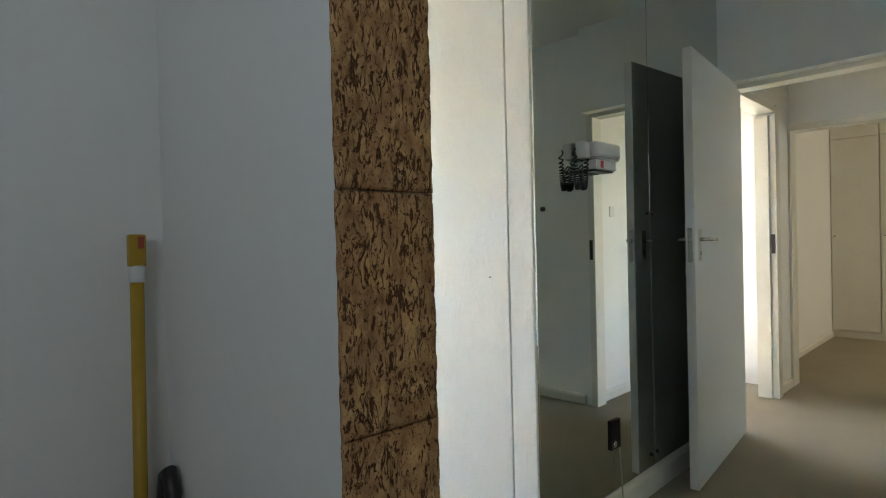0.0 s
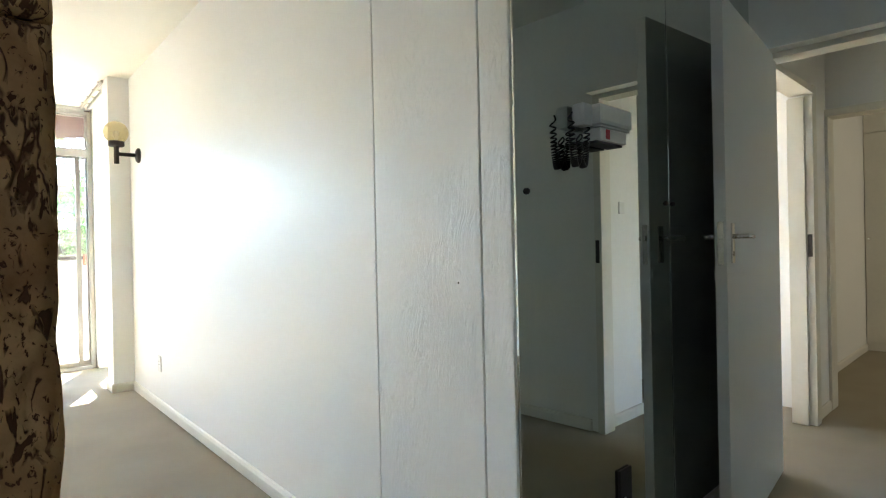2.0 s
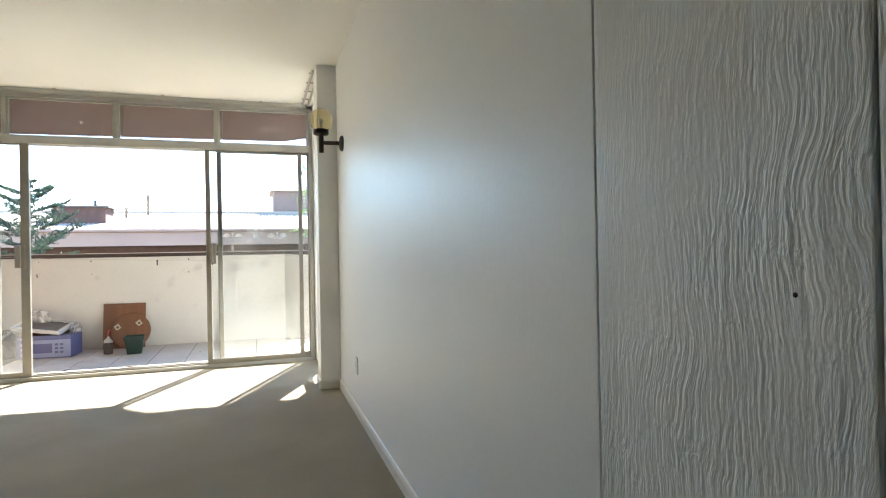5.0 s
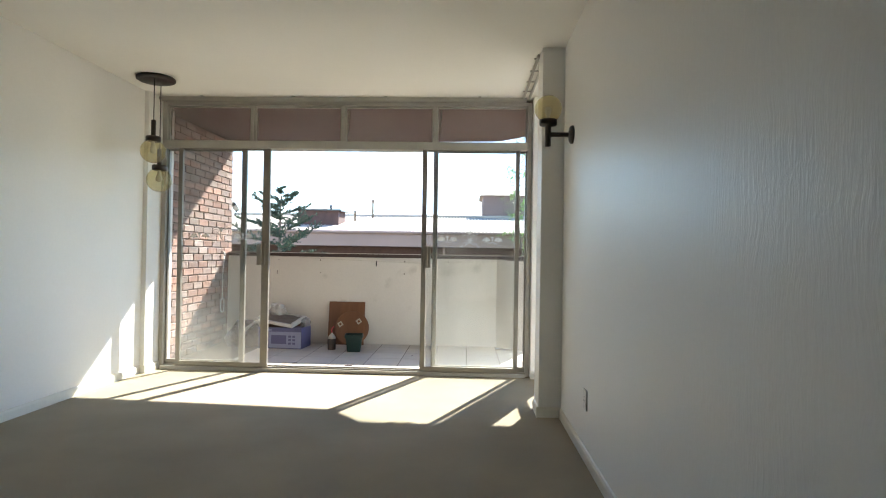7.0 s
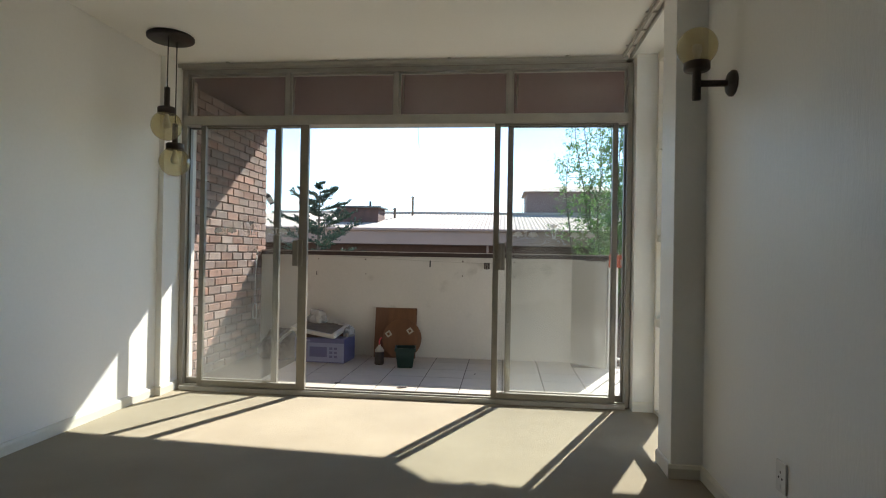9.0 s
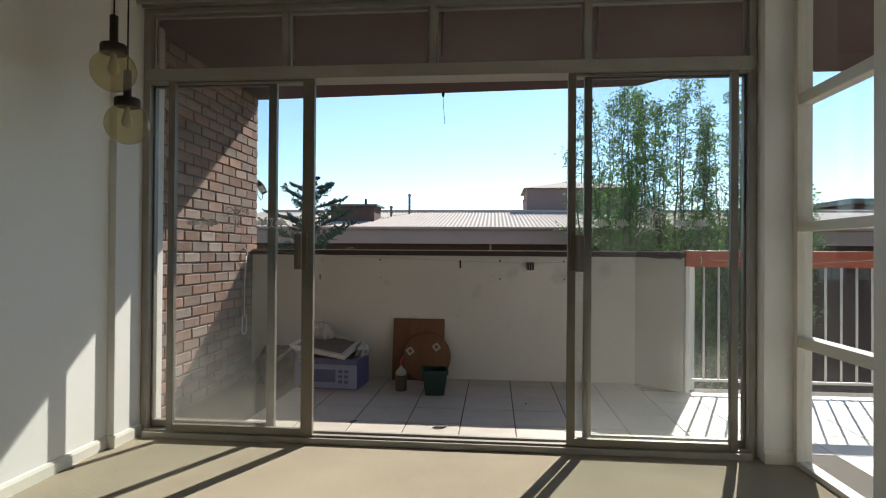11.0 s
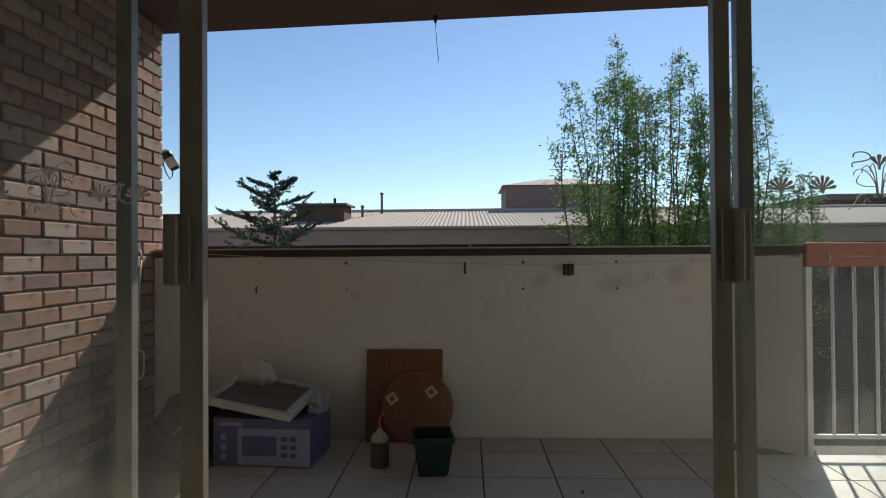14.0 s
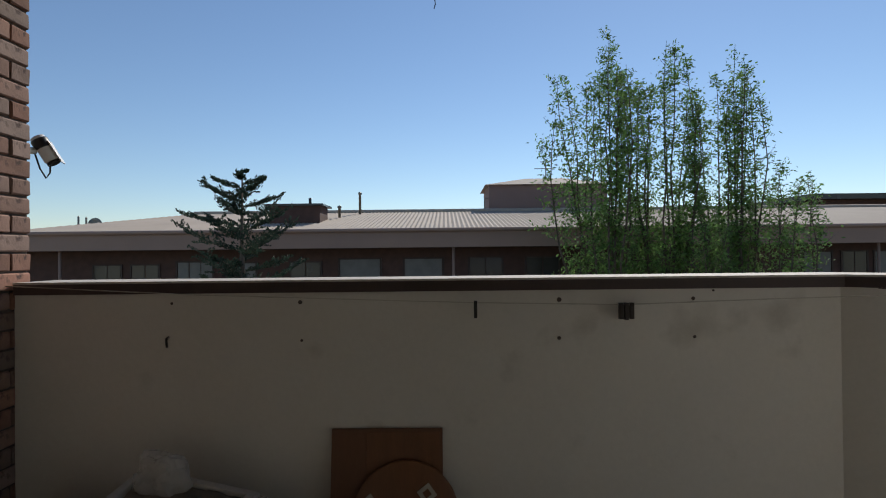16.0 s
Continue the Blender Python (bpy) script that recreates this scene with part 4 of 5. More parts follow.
fr = thing("door_frame_hall", "cream steel door frame with a strike plate", "door frame", HALL, kind="structure")
part("jamb", bx(box(2.955, 2.985, -0.012, 0.125, 0, 2.068, 0.003), 2.93, 2.956, 0.03, 0.125, 0, 2.06, 0.003), M_TRIM, fr)
part("jamb", box(1.94, 2.0, -0.012, 0.125, 0, 2.08, 0.003), M_TRIM, fr)
part("architrave", box(2.985, 3.05, -0.012, 0.02, 0, 2.14, 0.004), M_TRIM, fr)
part("head", box(2.0, 2.985, -0.012, 0.125, 2.084, 2.125, 0.003), M_TRIM, fr)
part("strike_plate", box(2.950, 2.956, 0.0, 0.025, 1.06, 1.20, 0.002), M_BRONZE, fr, "dark metal strike plate")
fb = thing("door_frame_bedroom", "cream-painted frame of an open bedroom doorway", "door frame", HALL, kind="structure")
part("jamb", box(3.40, 3.56, 0.0, 0.048, 0, 2.0, 0.004), M_TRIM, fb)
part("head", box(3.40, 3.56, -0.95, 0.048, 2.0, 2.05, 0.004), M_TRIM, fb)
part("jamb", box(3.40, 3.56, -0.995, -0.951, 0, 2.05, 0.004), M_TRIM, fb)
fc = thing("door_frame_passage", "cream-painted frame of the passage opening", "door frame", HALL, kind="structure")
part("jamb", box(1.93, 2.05, -0.929, -0.88, 0, 2.055, 0.004), M_TRIM, fc)
part("head", box(1.935, 2.05, -0.929, -0.03, 2.055, 2.084, 0.004), M_TRIM, fc)
part("strike_plate", box(1.926, 1.93, -0.92, -0.895, 1.05, 1.19, 0.001), M_BRONZE, fc)
tagged(part("light_switch", box(2.23, 2.30, -0.929, -0.920, 1.36, 1.44, 0.003), M_WHITE, None, "", HALL), "white light switch on the passage wall", "switch")

mir = thing("wall_mirror_panels", "tall wall mirror in two screwed panels", "mirror", HALL)
part("mirror_panel", box(0.006, 0.918, -0.004, 0.004, 0.125, 2.63, 0.001), M_MIRROR, mir)
part("mirror_panel", box(0.922, 1.84, -0.004, 0.004, 0.125, 2.63, 0.001), M_MIRROR, mir)
for u in (0.052, 0.89, 0.95, 1.80):
    for z in (0.18, 1.313, 2.58):
        part("screw", turned([(0.009, 0), (0.009, 0.004), (0.006, 0.008), (0.0, 0.009)], 12, pose(u, -0.004, z, 90)), M_BRONZE, mir)

phone = thing("intercom_phone", "grey-white wall intercom phone with a coiled black cord", "phone", HALL @ pose(0.058, 0, 0))
part("body", bx(box(0.258, 0.452, -0.076, -0.005, 1.520, 1.582, 0.012), 0.268, 0.442, -0.070, -0.012, 1.514, 1.5195, 0.0), M_WHITE, phone)
part("base", box(0.272, 0.425, -0.068, -0.005, 1.474, 1.513, 0.005), M_WHITE, phone)
part("label", box(0.300, 0.322, -0.0692, -0.0681, 1.480, 1.508), M_RED, phone, "small red label")
part("underside", box(0.262, 0.412, -0.06, -0.01, 1.466, 1.4735, 0.002), M_BLACK, phone)
part("handset", box(0.205, 0.257, -0.054, -0.010, 1.512, 1.580, 0.012), M_WHITE, phone)
coil = []
for i in range(840):
    q = i / 839
    a = q * 2 * math.pi * 72
    s = math.sin(math.pi * q)
    cu, cz = 0.165 + 0.085 * q, 1.545 - 0.150 * abs(math.sin(6.283 * q)) ** 0.6 - 0.055 * s ** 12
    coil.append((cu + 0.0085 * math.cos(a), -0.035 + 0.0085 * math.sin(a), cz + 0.003 * math.cos(a)))
part("coiled_cord", tube(coil, 0.0028, 4), M_BLACK, phone, "black coiled cord")
sock = thing("wall_socket", "dark chrome socket with a cable on the mirror", "socket", HALL)
part("plate", box(0.500, 0.578, -0.014, -0.004, 0.305, 0.430, 0.004), M_BRONZE, sock)
part("button", turned([(0.014, 0), (0.014, 0.004), (0.01, 0.008)], 14, pose(0.522, -0.014, 0.330, 90)), M_CHROME, sock)
part("cable", tube([(0.56, -0.016, 0.305), (0.562, -0.022, 0.2), (0.563, -0.026, 0.10), (0.565, -0.030, 0.004)], 0.0035, 6), M_CREAM, sock)

# bedroom cupboards
for k in range(4):
    v1 = 0.248 - 0.455 * k
    cup = thing("built_in_cupboard", "cream built-in cupboard with a tall flat door", "cupboard", HALL @ pose(6.10, v1 - 0.2275, 0), "bedroom cupboards")
    part("carcass", box(0.02, 0.55, -0.2275, 0.2275, 0.0, 2.66), M_TRIM, cup)
    d = part("door", box(0.0, 0.018, -0.222, 0.222, 0.09, 2.25, 0.002), M_TRIM, cup)
    part("knob", turned([(0.006, 0), (0.006, 0.012), (0.013, 0.018), (0.011, 0.026), (0, 0.028)], 12, pose(0.0, 0.19, 1.16, 0, -90)), M_CHROME, d)
    part("upper_door", box(0.0, 0.018, -0.222, 0.222, 2.262, 2.62, 0.002), M_TRIM, cup)

# ---- entrance: cork and broom ----
spur = bpy.data.objects["wall_spur"]
nx, nz = 44, 92


def cork_tile(z0, z1, seed):
    bm = bmesh.new()
    grid = []
    for j in range(nz + 1):
        row = []
        for i in range(nx + 1):
            fx, fz = i / nx, j / nz
            z = z0 + 0.0006 + (z1 - z0 - 0.0012) * fz
            rag = 0.0018 * noise.noise((0.0 if fx < 0.5 else 9.0, seed, z * 42))
            x = 0.176 + 0.152 * fx + rag * abs(2 * fx - 1) ** 3
            p = 0.5 - 4.0 * abs(noise.noise((x * 62, seed * 3.1, z * 17)))
            q = noise.noise((x * 210 + 5, seed, z * 150))
            d = 0.010 - 0.004 * max(0.0, p - 0.10) * 2 - 0.0025 * max(0.0, q) + 0.0006 * noise.noise((x * 20, z * 12, seed))
            edge = min(fx, 1 - fx, fz * 2, (1 - fz) * 2)
            d *= min(1.0, 0.55 + edge * 14)
            row.append(bm.verts.new((x, 0.338 - d, z)))
        grid.append(row)
    for j in range(nz):
        for i in range(nx):
            f = bm.faces.new((grid[j][i], grid[j][i + 1], grid[j + 1][i + 1], grid[j + 1][i]))
            f.smooth = True
    ring = grid[0] + [r[-1] for r in grid[1:]] + grid[-1][-2::-1] + [r[0] for r in grid[-2:0:-1]]
    back = [bm.verts.new((v.co.x, 0.3385, v.co.z)) for v in ring]
    for i in range(len(ring)):
        bm.faces.new((ring[i], ring[(i + 1) % len(ring)], back[(i + 1) % len(ring)], back[i]))
    return part("cork_tile", bm, M_CORK, spur, "rough brown natural cork tile")


zs = [0.0] + [1.270 + 0.31 * k for k in range(-4, 5)] + [CEIL]
for k, (a, b) in enumerate(zip(zs, zs[1:])):
    if b - a > 0.02:
        cork_tile(a, min(b, CEIL), k + 1.7)

broom = thing("broom", "yellow-handled broom standing in the alcove corner", "broom", pose(0.093, 1.0, 0, -2.0, 1.1, 0))
part("handle", tube([(0, 0, 0.09), (0, 0, 0.6), (0, 0, 1.14)], 0.0135, 14), M_YELLOW, broom)
part("collar", turned([(0.0145, 1.135), (0.0155, 1.14), (0.0155, 1.165), (0.0145, 1.17)], 14), M_WHITE, broom)
part("grip", bx(bmesh.new(), -0.0165, 0.0165, -0.012, 0.012, 1.168, 1.235, 0.004), M_YELLOW, broom)
part("hang_hole", box(0.0, 0.012, -0.0135, -0.0115, 1.205, 1.230, 0.001), M_ORANGE, broom)
part("head", box(-0.14, 0.14, -0.025, 0.025, 0.055, 0.095, 0.008), M_YELLOW, broom)
part("bristles", box(-0.135, 0.135, -0.03, 0.03, 0.0, 0.056, 0.004), M_BLACK, broom)
pole = thing("vacuum_wand", "dark grey plastic wand leaning in the alcove corner", "wand", pose(0.150, 0.98, 0, 0, 0.6, 0))
part("tube", tube([(0, 0, 0), (0, 0, 0.62), (0, 0.006, 0.70), (0, 0.03, 0.735), (0, 0.055, 0.72), (0, 0.07, 0.66)], 0.016, 12), M_BLACK, pole)
part("clip", tube([(0.013, -0.012, 0.35), (0.013, -0.012, 0.66)], 0.005, 6), M_WHITE, pole)

# ---- living room fittings ----
lamp = thing("pendant_lamp", "dark metal ceiling pendant with two amber glass globes", "pendant lamp")
part("canopy", turned([(0.0, CEIL - 0.034), (0.145, CEIL - 0.034), (0.158, CEIL - 0.026), (0.158, CEIL - 0.008), (0.15, CEIL - 0.001)], 36, pose(-2.03, 6.20, 0)), M_BRONZE, lamp)
for gx, gy, gz, r in ((-1.992, 6.11, 2.006, 0.102), (-1.998, 6.225, 1.774, 0.104)):
    part("cord", tube([(gx, gy, gz + r + 0.15), (gx - 0.006, gy + 0.01, CEIL - 0.03)], 0.004, 6), M_BLACK, lamp)
    st = part("stem", turned([(0.006, gz + r + 0.17), (0.019, gz + r + 0.165), (0.019, gz + r + 0.03), (0.055, gz + r + 0.026), (0.06, gz + r + 0.02), (0.06, gz + r - 0.018), (0.05, gz + r - 0.02)], 20, pose(gx, gy, 0)), M_BRONZE, lamp)
    gl = bmesh.new()
    bmesh.ops.create_uvsphere(gl, u_segments=32, v_segments=20, radius=r)
    for f in gl.faces:
        f.smooth = True
    part("globe", gl, M_GLOBE, lamp, "amber glass globe", pose(gx, gy, gz))
    part("bulb", turned([(0.012, 0.03), (0.014, 0.0), (0.028, -0.05), (0.022, -0.075), (0, -0.085)], 14, pose(gx, gy, gz + r - 0.04)), M_WHITE, st)

sc = thing("wall_lamp", "dark metal wall lamp with an amber glass globe", "wall lamp")
part("back_plate", turned([(0.060, 0), (0.060, 0.012), (0.050, 0.022), (0.02, 0.03)], 24, pose(1.40, 5.147, 1.965, 0, -90)), M_BRONZE, sc)
part("arm", tube([(1.375, 5.147, 1.965), (1.236, 5.147, 1.965)], 0.015, 12), M_BRONZE, sc)
part("stem", turned([(0.0, 1.885), (0.019, 1.888), (0.019, 2.02), (0.052, 2.024), (0.058, 2.03), (0.058, 2.062), (0.05, 2.065)], 22, pose(1.236, 5.147, 0)), M_BRONZE, sc)
gl = bmesh.new()
bmesh.ops.create_uvsphere(gl, u_segments=32, v_segments=20, radius=0.09)
for f in gl.faces:
    f.smooth = True
part("globe", gl, M_GLOBE, sc, "amber glass globe", pose(1.236, 5.147, 2.135))
part("bulb", turned([(0.012, 2.066), (0.013, 2.09), (0.024, 2.125), (0.018, 2.145), (0, 2.15)], 14, pose(1.236, 5.147, 0)), M_WHITE, sc)

part("nail_hole", turned([(0.0035, 0), (0.0035, 0.001), (0.002, 0.0015), (0.0, 0.0015)], 10, pose(1.4002, 1.268, 1.062, 0, -90)), M_MORTAR, east)
out = thing("wall_outlet", "white wall socket above the skirting", "socket")
part("plate", box(1.391, 1.400, 4.60, 4.675, 0.285, 0.40, 0.003), M_WHITE, out)
for dy, dz in ((0, 0.03), (-0.013, 0.008), (0.013, 0.008)):
    part("hole", tube([(1.3905, 4.637 + dy, 0.33 + dz), (1.3902, 4.637 + dy, 0.33 + dz)], 0.005, 8), M_BLACK, out)
part("switch", box(1.388, 1.391, 4.63, 4.645, 0.30, 0.318, 0.001), M_WHITE, out)

for nm, pts in (("curtain_rail", ((-2.34, 6.79), (1.26, 6.79), 0)), ("curtain_rail", ((1.215, 5.60), (1.215, 6.74), 1))):
    (xa, ya), (xb, yb), al = pts
    cr = thing(nm, "double cream curtain rail under the ceiling", "curtain rail", None, "curtain rails")
    for o in (0.0, 0.055):
        if al:
            part("track", bx(box(xa + o, xb + o + 0.018, ya, yb, CEIL - 0.03, CEIL - 0.008, 0.003), xa + o + 0.004, xb + o + 0.014, ya + 0.001, yb - 0.001, CEIL - 0.034, CEIL - 0.03), M_ALU, cr)
        else:
            part("track", bx(box(xa, xb, ya + o - 0.03, ya + o - 0.012, CEIL - 0.034, CEIL - 0.008, 0.003), xa + 0.001, xb - 0.001, ya + o - 0.026, ya + o - 0.016, CEIL - 0.038, CEIL - 0.034), M_ALU, cr)
    nb = 4
    for k in range(nb):
        q = (k + 0.5) / nb
        x, y = xa + (xb - xa) * q, ya + (yb - ya) * q
        part("bracket", box(x - 0.012, x + 0.085 if al else x + 0.012, y - 0.035, y + 0.05 if not al else y - 0.02, CEIL - 0.008, CEIL), M_ALU, cr)

# ---- balcony things ----
structure("balcony_reveal", box(-2.62, -2.328, 6.945, 7.09, -0.018, 2.60, 0.004), M_PARAPET, "white plastered reveal between window and brick", "wall")
crate = thing("microwave_box", "blue and lilac printed appliance carton with open flaps", "carton", pose(-1.52, 8.30, -0.005, 0, 0, -4))
part("carton", box(-0.27, 0.27, -0.17, 0.17, 0.0, 0.255, 0.006), M_BOXBLUE, crate)
part("front_print", prism([(-0.13, -0.1725), (0.268, -0.1725), (0.268, -0.1705), (-0.13, -0.1705)], 0.012, 0.205), M_BOXLIGHT, crate, "lilac printed front panel")
part("printed_door", box(-0.105, 0.085, -0.1745, -0.1726, 0.06, 0.165, 0.0006), M_BOXBLUE, crate)
for k in range(3):
    part("printed_icon", box(-0.225, -0.195, -0.1722, -0.1702, 0.035 + 0.052 * k, 0.068 + 0.052 * k), M_BOXLIGHT, crate)
for a in range(2):
    for b in range(3):
        part("printed_button", box(0.11 + 0.05 * a, 0.145 + 0.05 * a, -0.1742, -0.1726, 0.055 + 0.042 * b, 0.08 + 0.042 * b), M_BOXBLUE, crate)
part("lettering_bar", box(-0.235, -0.10, -0.1722, -0.1702, 0.215, 0.235), M_BOXLIGHT, crate)
part("flap", box(-0.265, 0.265, -0.165, -0.02, 0.0, 0.005, 0.001), M_BOARD, crate, "brown open flap", pose(0, 0, 0.262, 7, 3, 0))
part("flap", box(-0.265, 0.265, 0.0, 0.16, 0.0, 0.005, 0.001), M_BOARD, crate, "brown open flap", pose(0, 0.0, 0.262, 12, 2, 0))
tray = thing("plastic_tray", "white-rimmed tray with a grey cloth lying askew on the carton", "tray", pose(-1.57, 8.29, 0.322, 11, 8, -9))
part("rim", bx(bx(bx(box(-0.25, 0.25, -0.19, -0.16, 0, 0.04, 0.006), -0.25, 0.25, 0.16, 0.19, 0, 0.04, 0.006), -0.25, -0.22, -0.16, 0.16, 0, 0.04, 0.006), 0.215, 0.25, -0.16, 0.16, 0, 0.05, 0.006), M_BAG, tray)
part("bottom", box(-0.22, 0.215, -0.16, 0.16, 0.0, 0.008), M_CREAM, tray)
cl = bmesh.new()
bmesh.ops.create_grid(cl, x_segments=28, y_segments=20, size=0.5)
for v in cl.verts:
    v.co = Vector((v.co.x * 0.42, v.co.y * 0.31, 0.024 + 0.012 * noise.noise((v.co.x * 5, v.co.y * 9, 3)) + 0.004 * noise.noise((v.co.x * 20, v.co.y * 25, 1))))
for f in cl.faces:
    f.smooth = True
ex = bmesh.ops.extrude_face_region(cl, geom=cl.faces[:])
bmesh.ops.translate(cl, verts=[g for g in ex["geom"] if isinstance(g, bmesh.types.BMVert)], vec=(0, 0, -0.012))
part("cloth", cl, M_CLOTH, tray, "crumpled grey-brown cloth")


def crumple(name, label, x, y, z, sx, sy, sz, seed, material):
    bm = bmesh.new()
    bmesh.ops.create_icosphere(bm, subdivisions=4, radius=1)
    for v in bm.verts:
        k = 1 + 0.35 * noise.noise(v.co * 1.7 + Vector((seed, 0, 0))) + 0.16 * abs(noise.noise(v.co * 5 + Vector((0, seed, 0))))
        v.co = Vector((v.co.x * sx * k, v.co.y * sy * k, max(-0.4 * sz, v.co.z * sz * k) + 0.4 * sz))
    return tagged(part(name, bm, material, None, "", pose(x, y, z)), label, "bag")


crumple("plastic_bag", "pale crumpled plastic bag on the tray", -1.66, 8.42, 0.372, 0.10, 0.065, 0.105, 2, M_POLY)
crumple("plastic_bag", "clear pale plastic bag bunched at the tray's edge", -1.27, 8.33, 0.255, 0.05, 0.12, 0.07, 7, M_POLY)
sheet = bmesh.new()
bmesh.ops.create_grid(sheet, x_segments=16, y_segments=14, size=0.5)
for v in sheet.verts:
    q = v.co.x + 0.5
    v.co = Vector((-1.80 - 0.20 * q + 0.02 * noise.noise((v.co.y * 4, q * 3, 8)), 8.27 + v.co.y * 0.24 - 0.04 * q, 0.355 - 0.12 * q - 0.06 * q * q + 0.03 * noise.noise((v.co.x * 4, v.co.y * 5, 2))))
for f in sheet.faces:
    f.smooth = True
ex = bmesh.ops.extrude_face_region(sheet, geom=sheet.faces[:])
bmesh.ops.translate(sheet, verts=[g for g in ex["geom"] if isinstance(g, bmesh.types.BMVert)], vec=(0, 0, -0.003))
tagged(part("packing_sheet", sheet, M_BAG, None, ""), "pale crumpled packing sheet hanging from the tray over a dark bag", "packing sheet")
crumple("cloth_bag", "dark brown crumpled cloth bag beside the carton", -2.05, 8.38, -0.005, 0.20, 0.18, 0.215, 5, M_CAP)
board = thing("wooden_panel", "brown wooden panel leaning on the parapet", "panel", pose(-0.82, 8.545, -0.005, -9.0, 0, 0))
part("panel", box(-0.232, 0.232, 0.0, 0.018, 0.0, 0.548, 0.003), M_BOARD, board)
part("inset", box(-0.085, 0.222, -0.004, 0.0, 0.37, 0.535, 0.002), M_WOOD2, board, "lighter brown inset")
rd = thing("round_wooden_top", "round brown table top with two pale diamond plates", "table top", pose(-0.738, 8.50, -0.005, -11.0, 0, 0))
part("disc", turned([(0.0, -0.02), (0.208, -0.02), (0.216, -0.014), (0.216, -0.004), (0.208, 0.0), (0.0, 0.0)], 56, pose(0, 0, 0.217, 90)), M_WOOD2, rd)
for dx, dz in ((-0.15, 0.265), (0.085, 0.305)):
    pb = bmesh.new()
    o = [(-0.042, 0), (0, -0.042), (0.042, 0), (0, 0.042)]
    i_ = [(-0.02, 0), (0, -0.02), (0.02, 0), (0, 0.02)]
    vo = [pb.verts.new((a, 0.001 - 0.004, b)) for a, b in o]
    vi = [pb.verts.new((a, 0.001 - 0.004, b)) for a, b in i_]
    for k in range(4):
        pb.faces.new((vo[k], vo[(k + 1) % 4], vi[(k + 1) % 4], vi[k]))
    ex = bmesh.ops.extrude_face_region(pb, geom=pb.faces[:])
    bmesh.ops.translate(pb, verts=[g for g in ex["geom"] if isinstance(g, bmesh.types.BMVert)], vec=(0, 0.003, 0))
    part("diamond_plate", pb, M_CREAM, rd, "pale diamond plate with a dark hole", pose(dx, -0.001, dz, 0, 8, 0))
pot = thing("plant_pot", "empty dark green square plastic plant pot", "pot", pose(-0.62, 8.10, -0.005, 0, 0, 8))
pb = bmesh.new()
rings = []
for w, z in ((0.075, 0.0), (0.098, 0.17), (0.106, 0.17), (0.106, 0.20), (0.098, 0.20), (0.072, 0.01)):
    rings.append([pb.verts.new((a * w, b * w, z)) for a, b in ((-1, -1), (1, -1), (1, 1), (-1, 1))])
for a, b in zip(rings, rings[1:]):
    for k in range(4):
        pb.faces.new((a[k], a[(k + 1) % 4], b[(k + 1) % 4], b[k]))
pb.faces.new(rings[0][::-1])
pb.faces.new(rings[-1])
bmesh.ops.bevel(pb, geom=[e for e in pb.edges if abs(e.verts[0].co.z - e.verts[1].co.z) > 0.1], offset=0.012, segments=3, affect="EDGES")
part("pot", pb, M_GREEN, pot)
bot = thing("spray_bottle", "grey bottle with a cream shoulder and a pink tube", "bottle", pose(-0.905, 8.17, -0.005))
part("bottle", turned([(0.0, 0.0), (0.044, 0.0), (0.048, 0.006), (0.048, 0.125), (0.046, 0.13)], 24), M_MORTAR, bot)
part("shoulder", turned([(0.0465, 0.13), (0.045, 0.15), (0.03, 0.172), (0.014, 0.186), (0.013, 0.2), (0.0, 0.2)], 24), M_CREAM, bot)
part("tube", tube([(0, 0, 0.2), (-0.004, 0, 0.235), (0.008, 0, 0.265), (0.022, 0, 0.275)], 0.007, 8), M_RED, bot, "pinkish red bent tube")

line = thing("washing_line", "thin washing line strung along the parapet with two pegs", "washing line")
part("line", tube([(-2.40, 8.60, 1.150), (-1.6, 8.60, 1.105), (-0.446, 8.60, 1.062), (0.177, 8.60, 1.048), (0.75, 8.55, 1.07), (1.32, 8.36, 1.10), (2.4, 8.33, 1.07), (3.4, 8.34, 1.13)], 0.0022, 5), M_STRING, line)
part("peg", box(-0.453, -0.439, 8.590, 8.610, 0.998, 1.070, 0.003), M_BLACK, line, "black clothes peg")
part("peg", box(0.146, 0.164, 8.590, 8.610, 0.988, 1.056, 0.003), M_BRONZE, line, "dark clothes peg")
part("peg", box(0.168, 0.186, 8.590, 8.610, 0.984, 1.056, 0.003), M_BRONZE, line, "dark clothes peg")
part("peg", box(0.190, 0.208, 8.590, 8.610, 0.988, 1.056, 0.003), M_BRONZE, line, "dark clothes peg")
part("knot", tube([(1.545, 8.345, 1.12), (1.55, 8.34, 1.09), (1.545, 8.343, 1.06)], 0.006, 6), M_STRING, line)
for x, z, r in ((-1.73, 1.067, 0.006), (-1.185, 1.067, 0.009), (-0.09, 1.067, 0.010), (0.475, 1.067, 0.008), (0.56, 1.10, 0.005), (-1.18, 0.905, 0.006), (-0.092, 0.905, 0.008), (0.479, 0.905, 0.007)):
    part("wall_plug", turned([(r, 0), (r, 0.002), (r * 0.5, 0.004), (0, 0.004)], 10, pose(x, 8.65, z, 90)), M_MORTAR, parapet)
part("wall_hook", tube([(-1.745, 8.65, 0.925), (-1.745, 8.63, 0.92), (-1.74, 8.622, 0.90), (-1.742, 8.63, 0.885)], 0.005, 6), M_BLACK, parapet, "small black hook")
hk = thing("ceiling_hook", "small hook with a loose wire under the balcony slab", "hook")
part("hook", turned([(0.014, 2.6), (0.014, 2.575), (0.006, 2.555), (0, 2.55)], 10, pose(-0.617, 8.655, 0)), M_BLACK, hk)
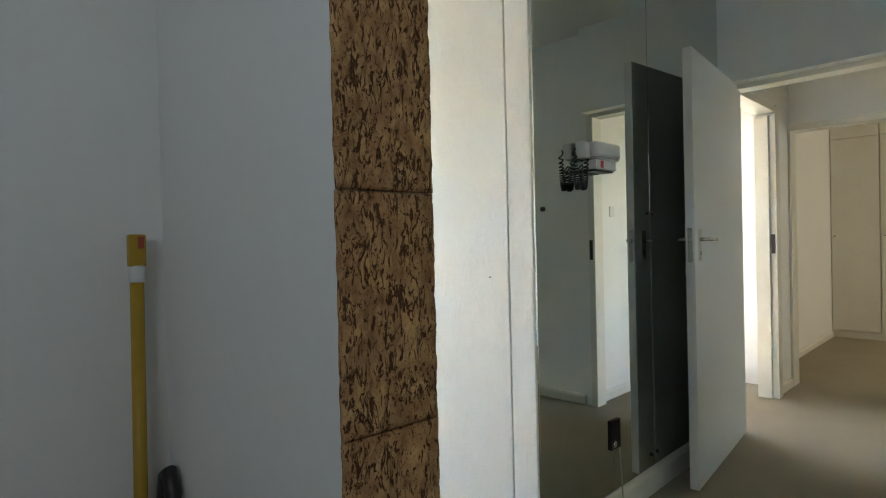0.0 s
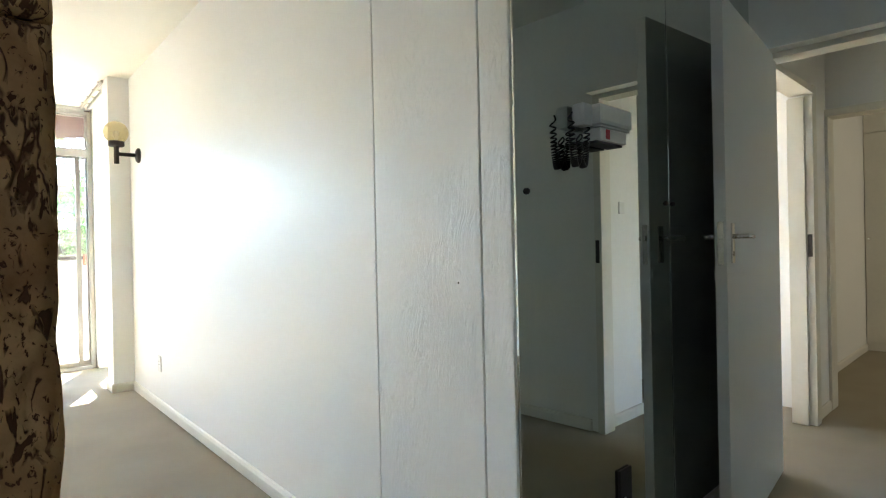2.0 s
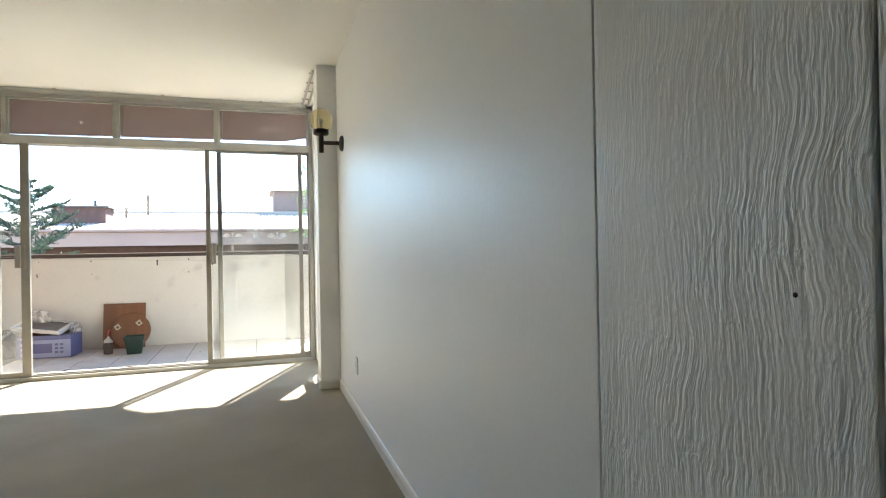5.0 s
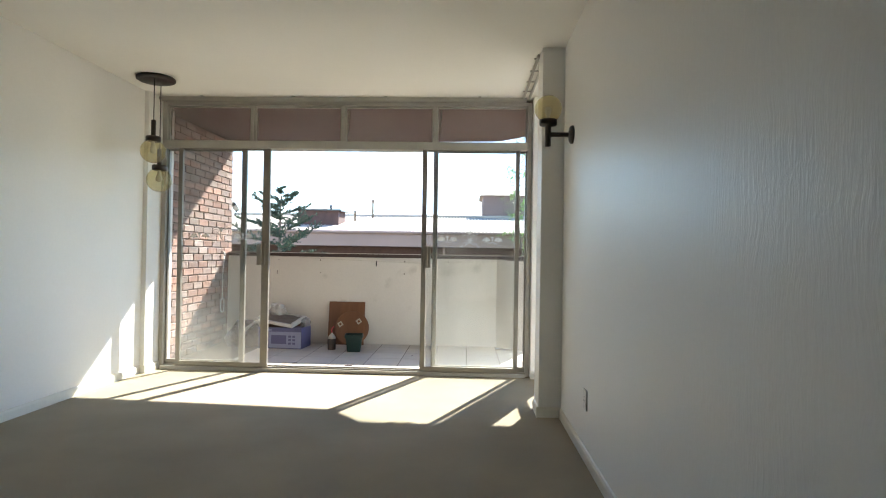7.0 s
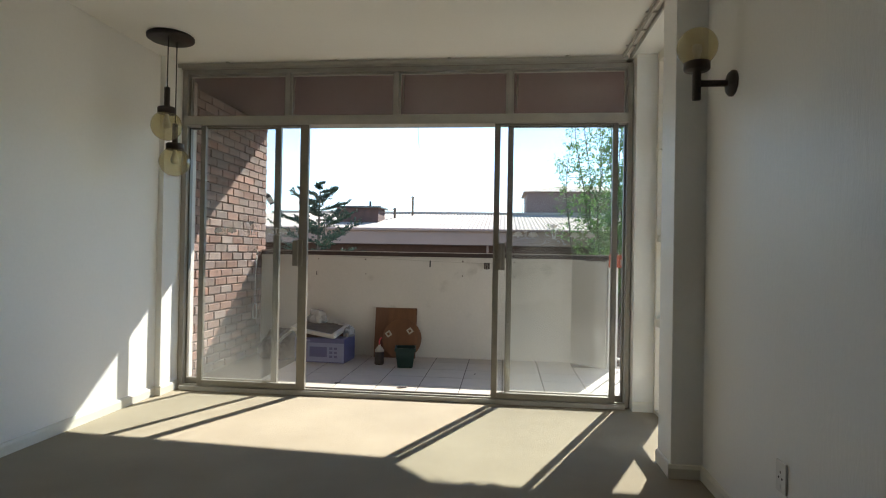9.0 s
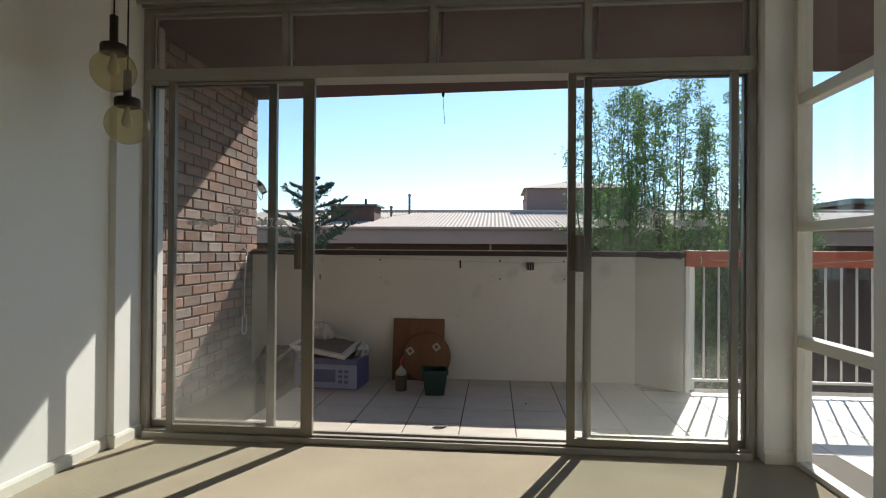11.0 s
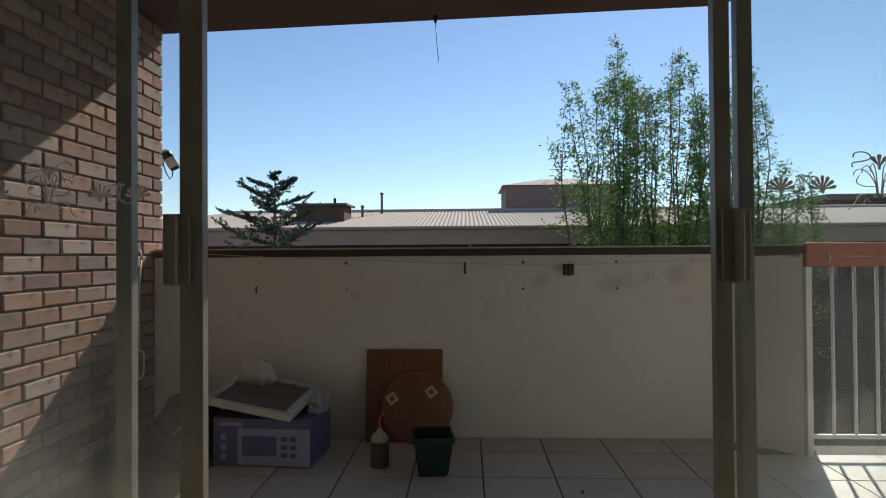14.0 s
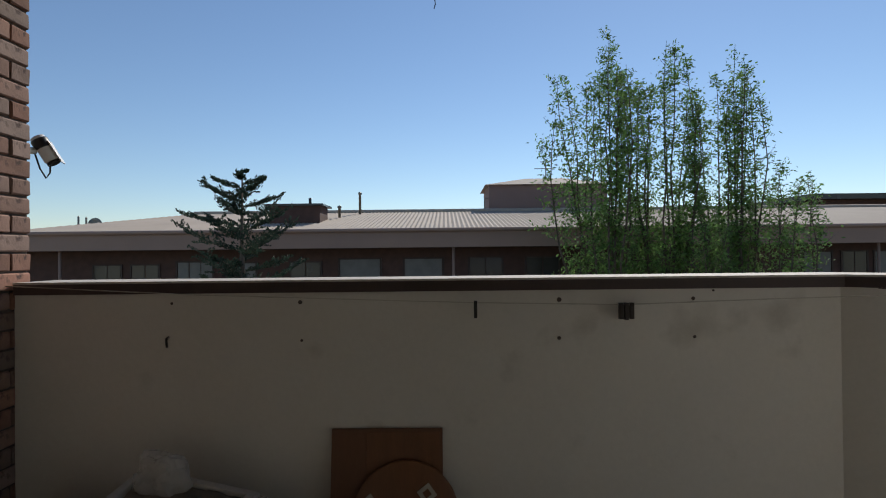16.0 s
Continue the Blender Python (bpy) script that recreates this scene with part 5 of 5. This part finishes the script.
part("wire", tube([(-0.617, 8.655, 2.555), (-0.612, 8.655, 2.45), (-0.606, 8.655, 2.38), (-0.60, 8.656, 2.33), (-0.606, 8.656, 2.31)], 0.0022, 5), M_BLACK, hk)
bh = thing("wall_hook_cord", "white hook with a looped cord on the brick wall", "hook")
part("hook", tube([(-2.40, 8.44, 1.16), (-2.37, 8.44, 1.15), (-2.362, 8.445, 1.12), (-2.37, 8.45, 1.10)], 0.007, 8), M_CREAM, bh)
part("cord", tube([(-2.368, 8.447, 1.11), (-2.385, 8.45, 0.85), (-2.388, 8.46, 0.56)], 0.004, 5), M_WHITE, bh)
part("loop", tube([(-2.388 + 0.004 * math.sin(3 * a), 8.46 + 0.055 * math.sin(a), 0.475 + 0.085 * math.cos(a)) for a in [2 * math.pi * k / 28 for k in range(57)]], 0.005, 5), M_WHITE, bh)
cc = thing("security_camera", "white bullet security camera on the brick corner", "camera")
part("bracket", tube([(-2.47, 8.745, 1.755), (-2.47, 8.80, 1.755), (-2.455, 8.85, 1.76)], 0.016, 8), M_WHITE, cc)
CCT = pose(-2.42, 8.87, 1.765, 0, 150, 20)
part("housing", turned([(0.026, -0.07), (0.031, -0.066), (0.033, 0.05), (0.026, 0.058), (0.0, 0.058)], 18, CCT), M_WHITE, cc)
part("band", turned([(0.0345, -0.055), (0.0365, -0.05), (0.0365, -0.015), (0.0345, -0.01)], 18, CCT), M_BLACK, cc)
part("lens", turned([(0.029, 0.0585), (0.029, 0.070), (0.024, 0.072), (0.0, 0.066)], 18, CCT), M_BLACK, cc)
part("hood", box(-0.036, -0.031, -0.028, 0.028, -0.03, 0.085, 0.002, CCT), M_WHITE, cc)
part("cable", tube([(-2.455, 8.85, 1.745), (-2.44, 8.86, 1.68), (-2.415, 8.865, 1.635), (-2.40, 8.87, 1.66), (-2.398, 8.87, 1.72)], 0.004, 6), M_BLACK, cc)
for x, y, s, a in ((-0.49, 7.20, 1.0, 20), (-1.08, 7.26, 0.6, 40), (0.1, 7.85, 0.4, 70)):
    lb = bmesh.new()
    pts = [(-0.05, 0, 0.004), (-0.015, -0.02, 0.010), (0.03, -0.014, 0.006), (0.055, 0.0, 0.012), (0.02, 0.017, 0.004), (-0.02, 0.014, 0.012)]
    top = [lb.verts.new(Vector(p) * s) for p in pts]
    lo = [lb.verts.new(Vector((p[0], p[1], p[2] - 0.003)) * s) for p in pts]
    lb.faces.new(top)
    lb.faces.new(lo[::-1])
    for k in range(6):
        lb.faces.new((top[k], lo[k], lo[(k + 1) % 6], top[(k + 1) % 6]))
    tagged(part("dry_leaf", lb, M_CAP, None, "", pose(x, y, -0.004, 0, 0, a)), "curled dry brown leaf on the tiles", "leaf", "dry leaves")


# ---- pieces of the balcony: tiles and bricks ----
def piece(name, me, parent, m):
    ob = new(name, me)
    ob.parent = parent
    ob.matrix_basis = m
    return ob


tile_mesh = mesh_of(box(-0.1765, 0.1765, -0.1765, 0.1765, -0.012, 0.0, 0.002), "tile", M_TILE)
for i in range(-4, 12):
    for j in range(-8, 5):
        x, y = -0.18 + 0.361 * i, 7.125 + 0.361 * j
        if x < -2.2 or x > 4.3 or y > 8.6 or (x < 1.8 and y < 7.1) or y < 4.3:
            continue
        if y > 8.4 and x > 1.0:
            continue
        piece("tile", tile_mesh, deck, pose(x, y, -0.005, 0, 0, 0))
CO, LE = 0.0815, 0.232
brick_meshes = []
rb = random.Random(21)
for k in range(5):
    bm = box(-0.02, 0.012, -0.111, 0.111, -0.036, 0.036)
    bmesh.ops.bevel(bm, geom=bm.edges[:], offset=0.004 + 0.001 * k, segments=1, affect="EDGES")
    for v in bm.verts:
        v.co += Vector((rb.uniform(-0.002, 0.003), rb.uniform(-0.0015, 0.0015), rb.uniform(-0.0015, 0.0015)))
    brick_meshes.append(mesh_of(bm, "brick", M_BRICK))
for c in range(32):
    z = 0.025 + CO * c
    off = 0.5 * LE if c % 2 else 0.0
    for k in range(8):
        y0, y1 = 8.745 - LE * k - off - LE + 0.010, 8.745 - LE * k - off
        if k == 0 and c % 2:
            piece("brick", brick_meshes[c % 5], bw, pose(-2.412, 8.745 - 0.053, z) @ Matrix.Diagonal((1, 0.48, 1, 1)))
        if y0 < 6.95:
            continue
        piece("brick", brick_meshes[(c * 3 + k * 2) % 5], bw, pose(-2.412 + rb.uniform(-0.002, 0.002), (y0 + y1) / 2, z))
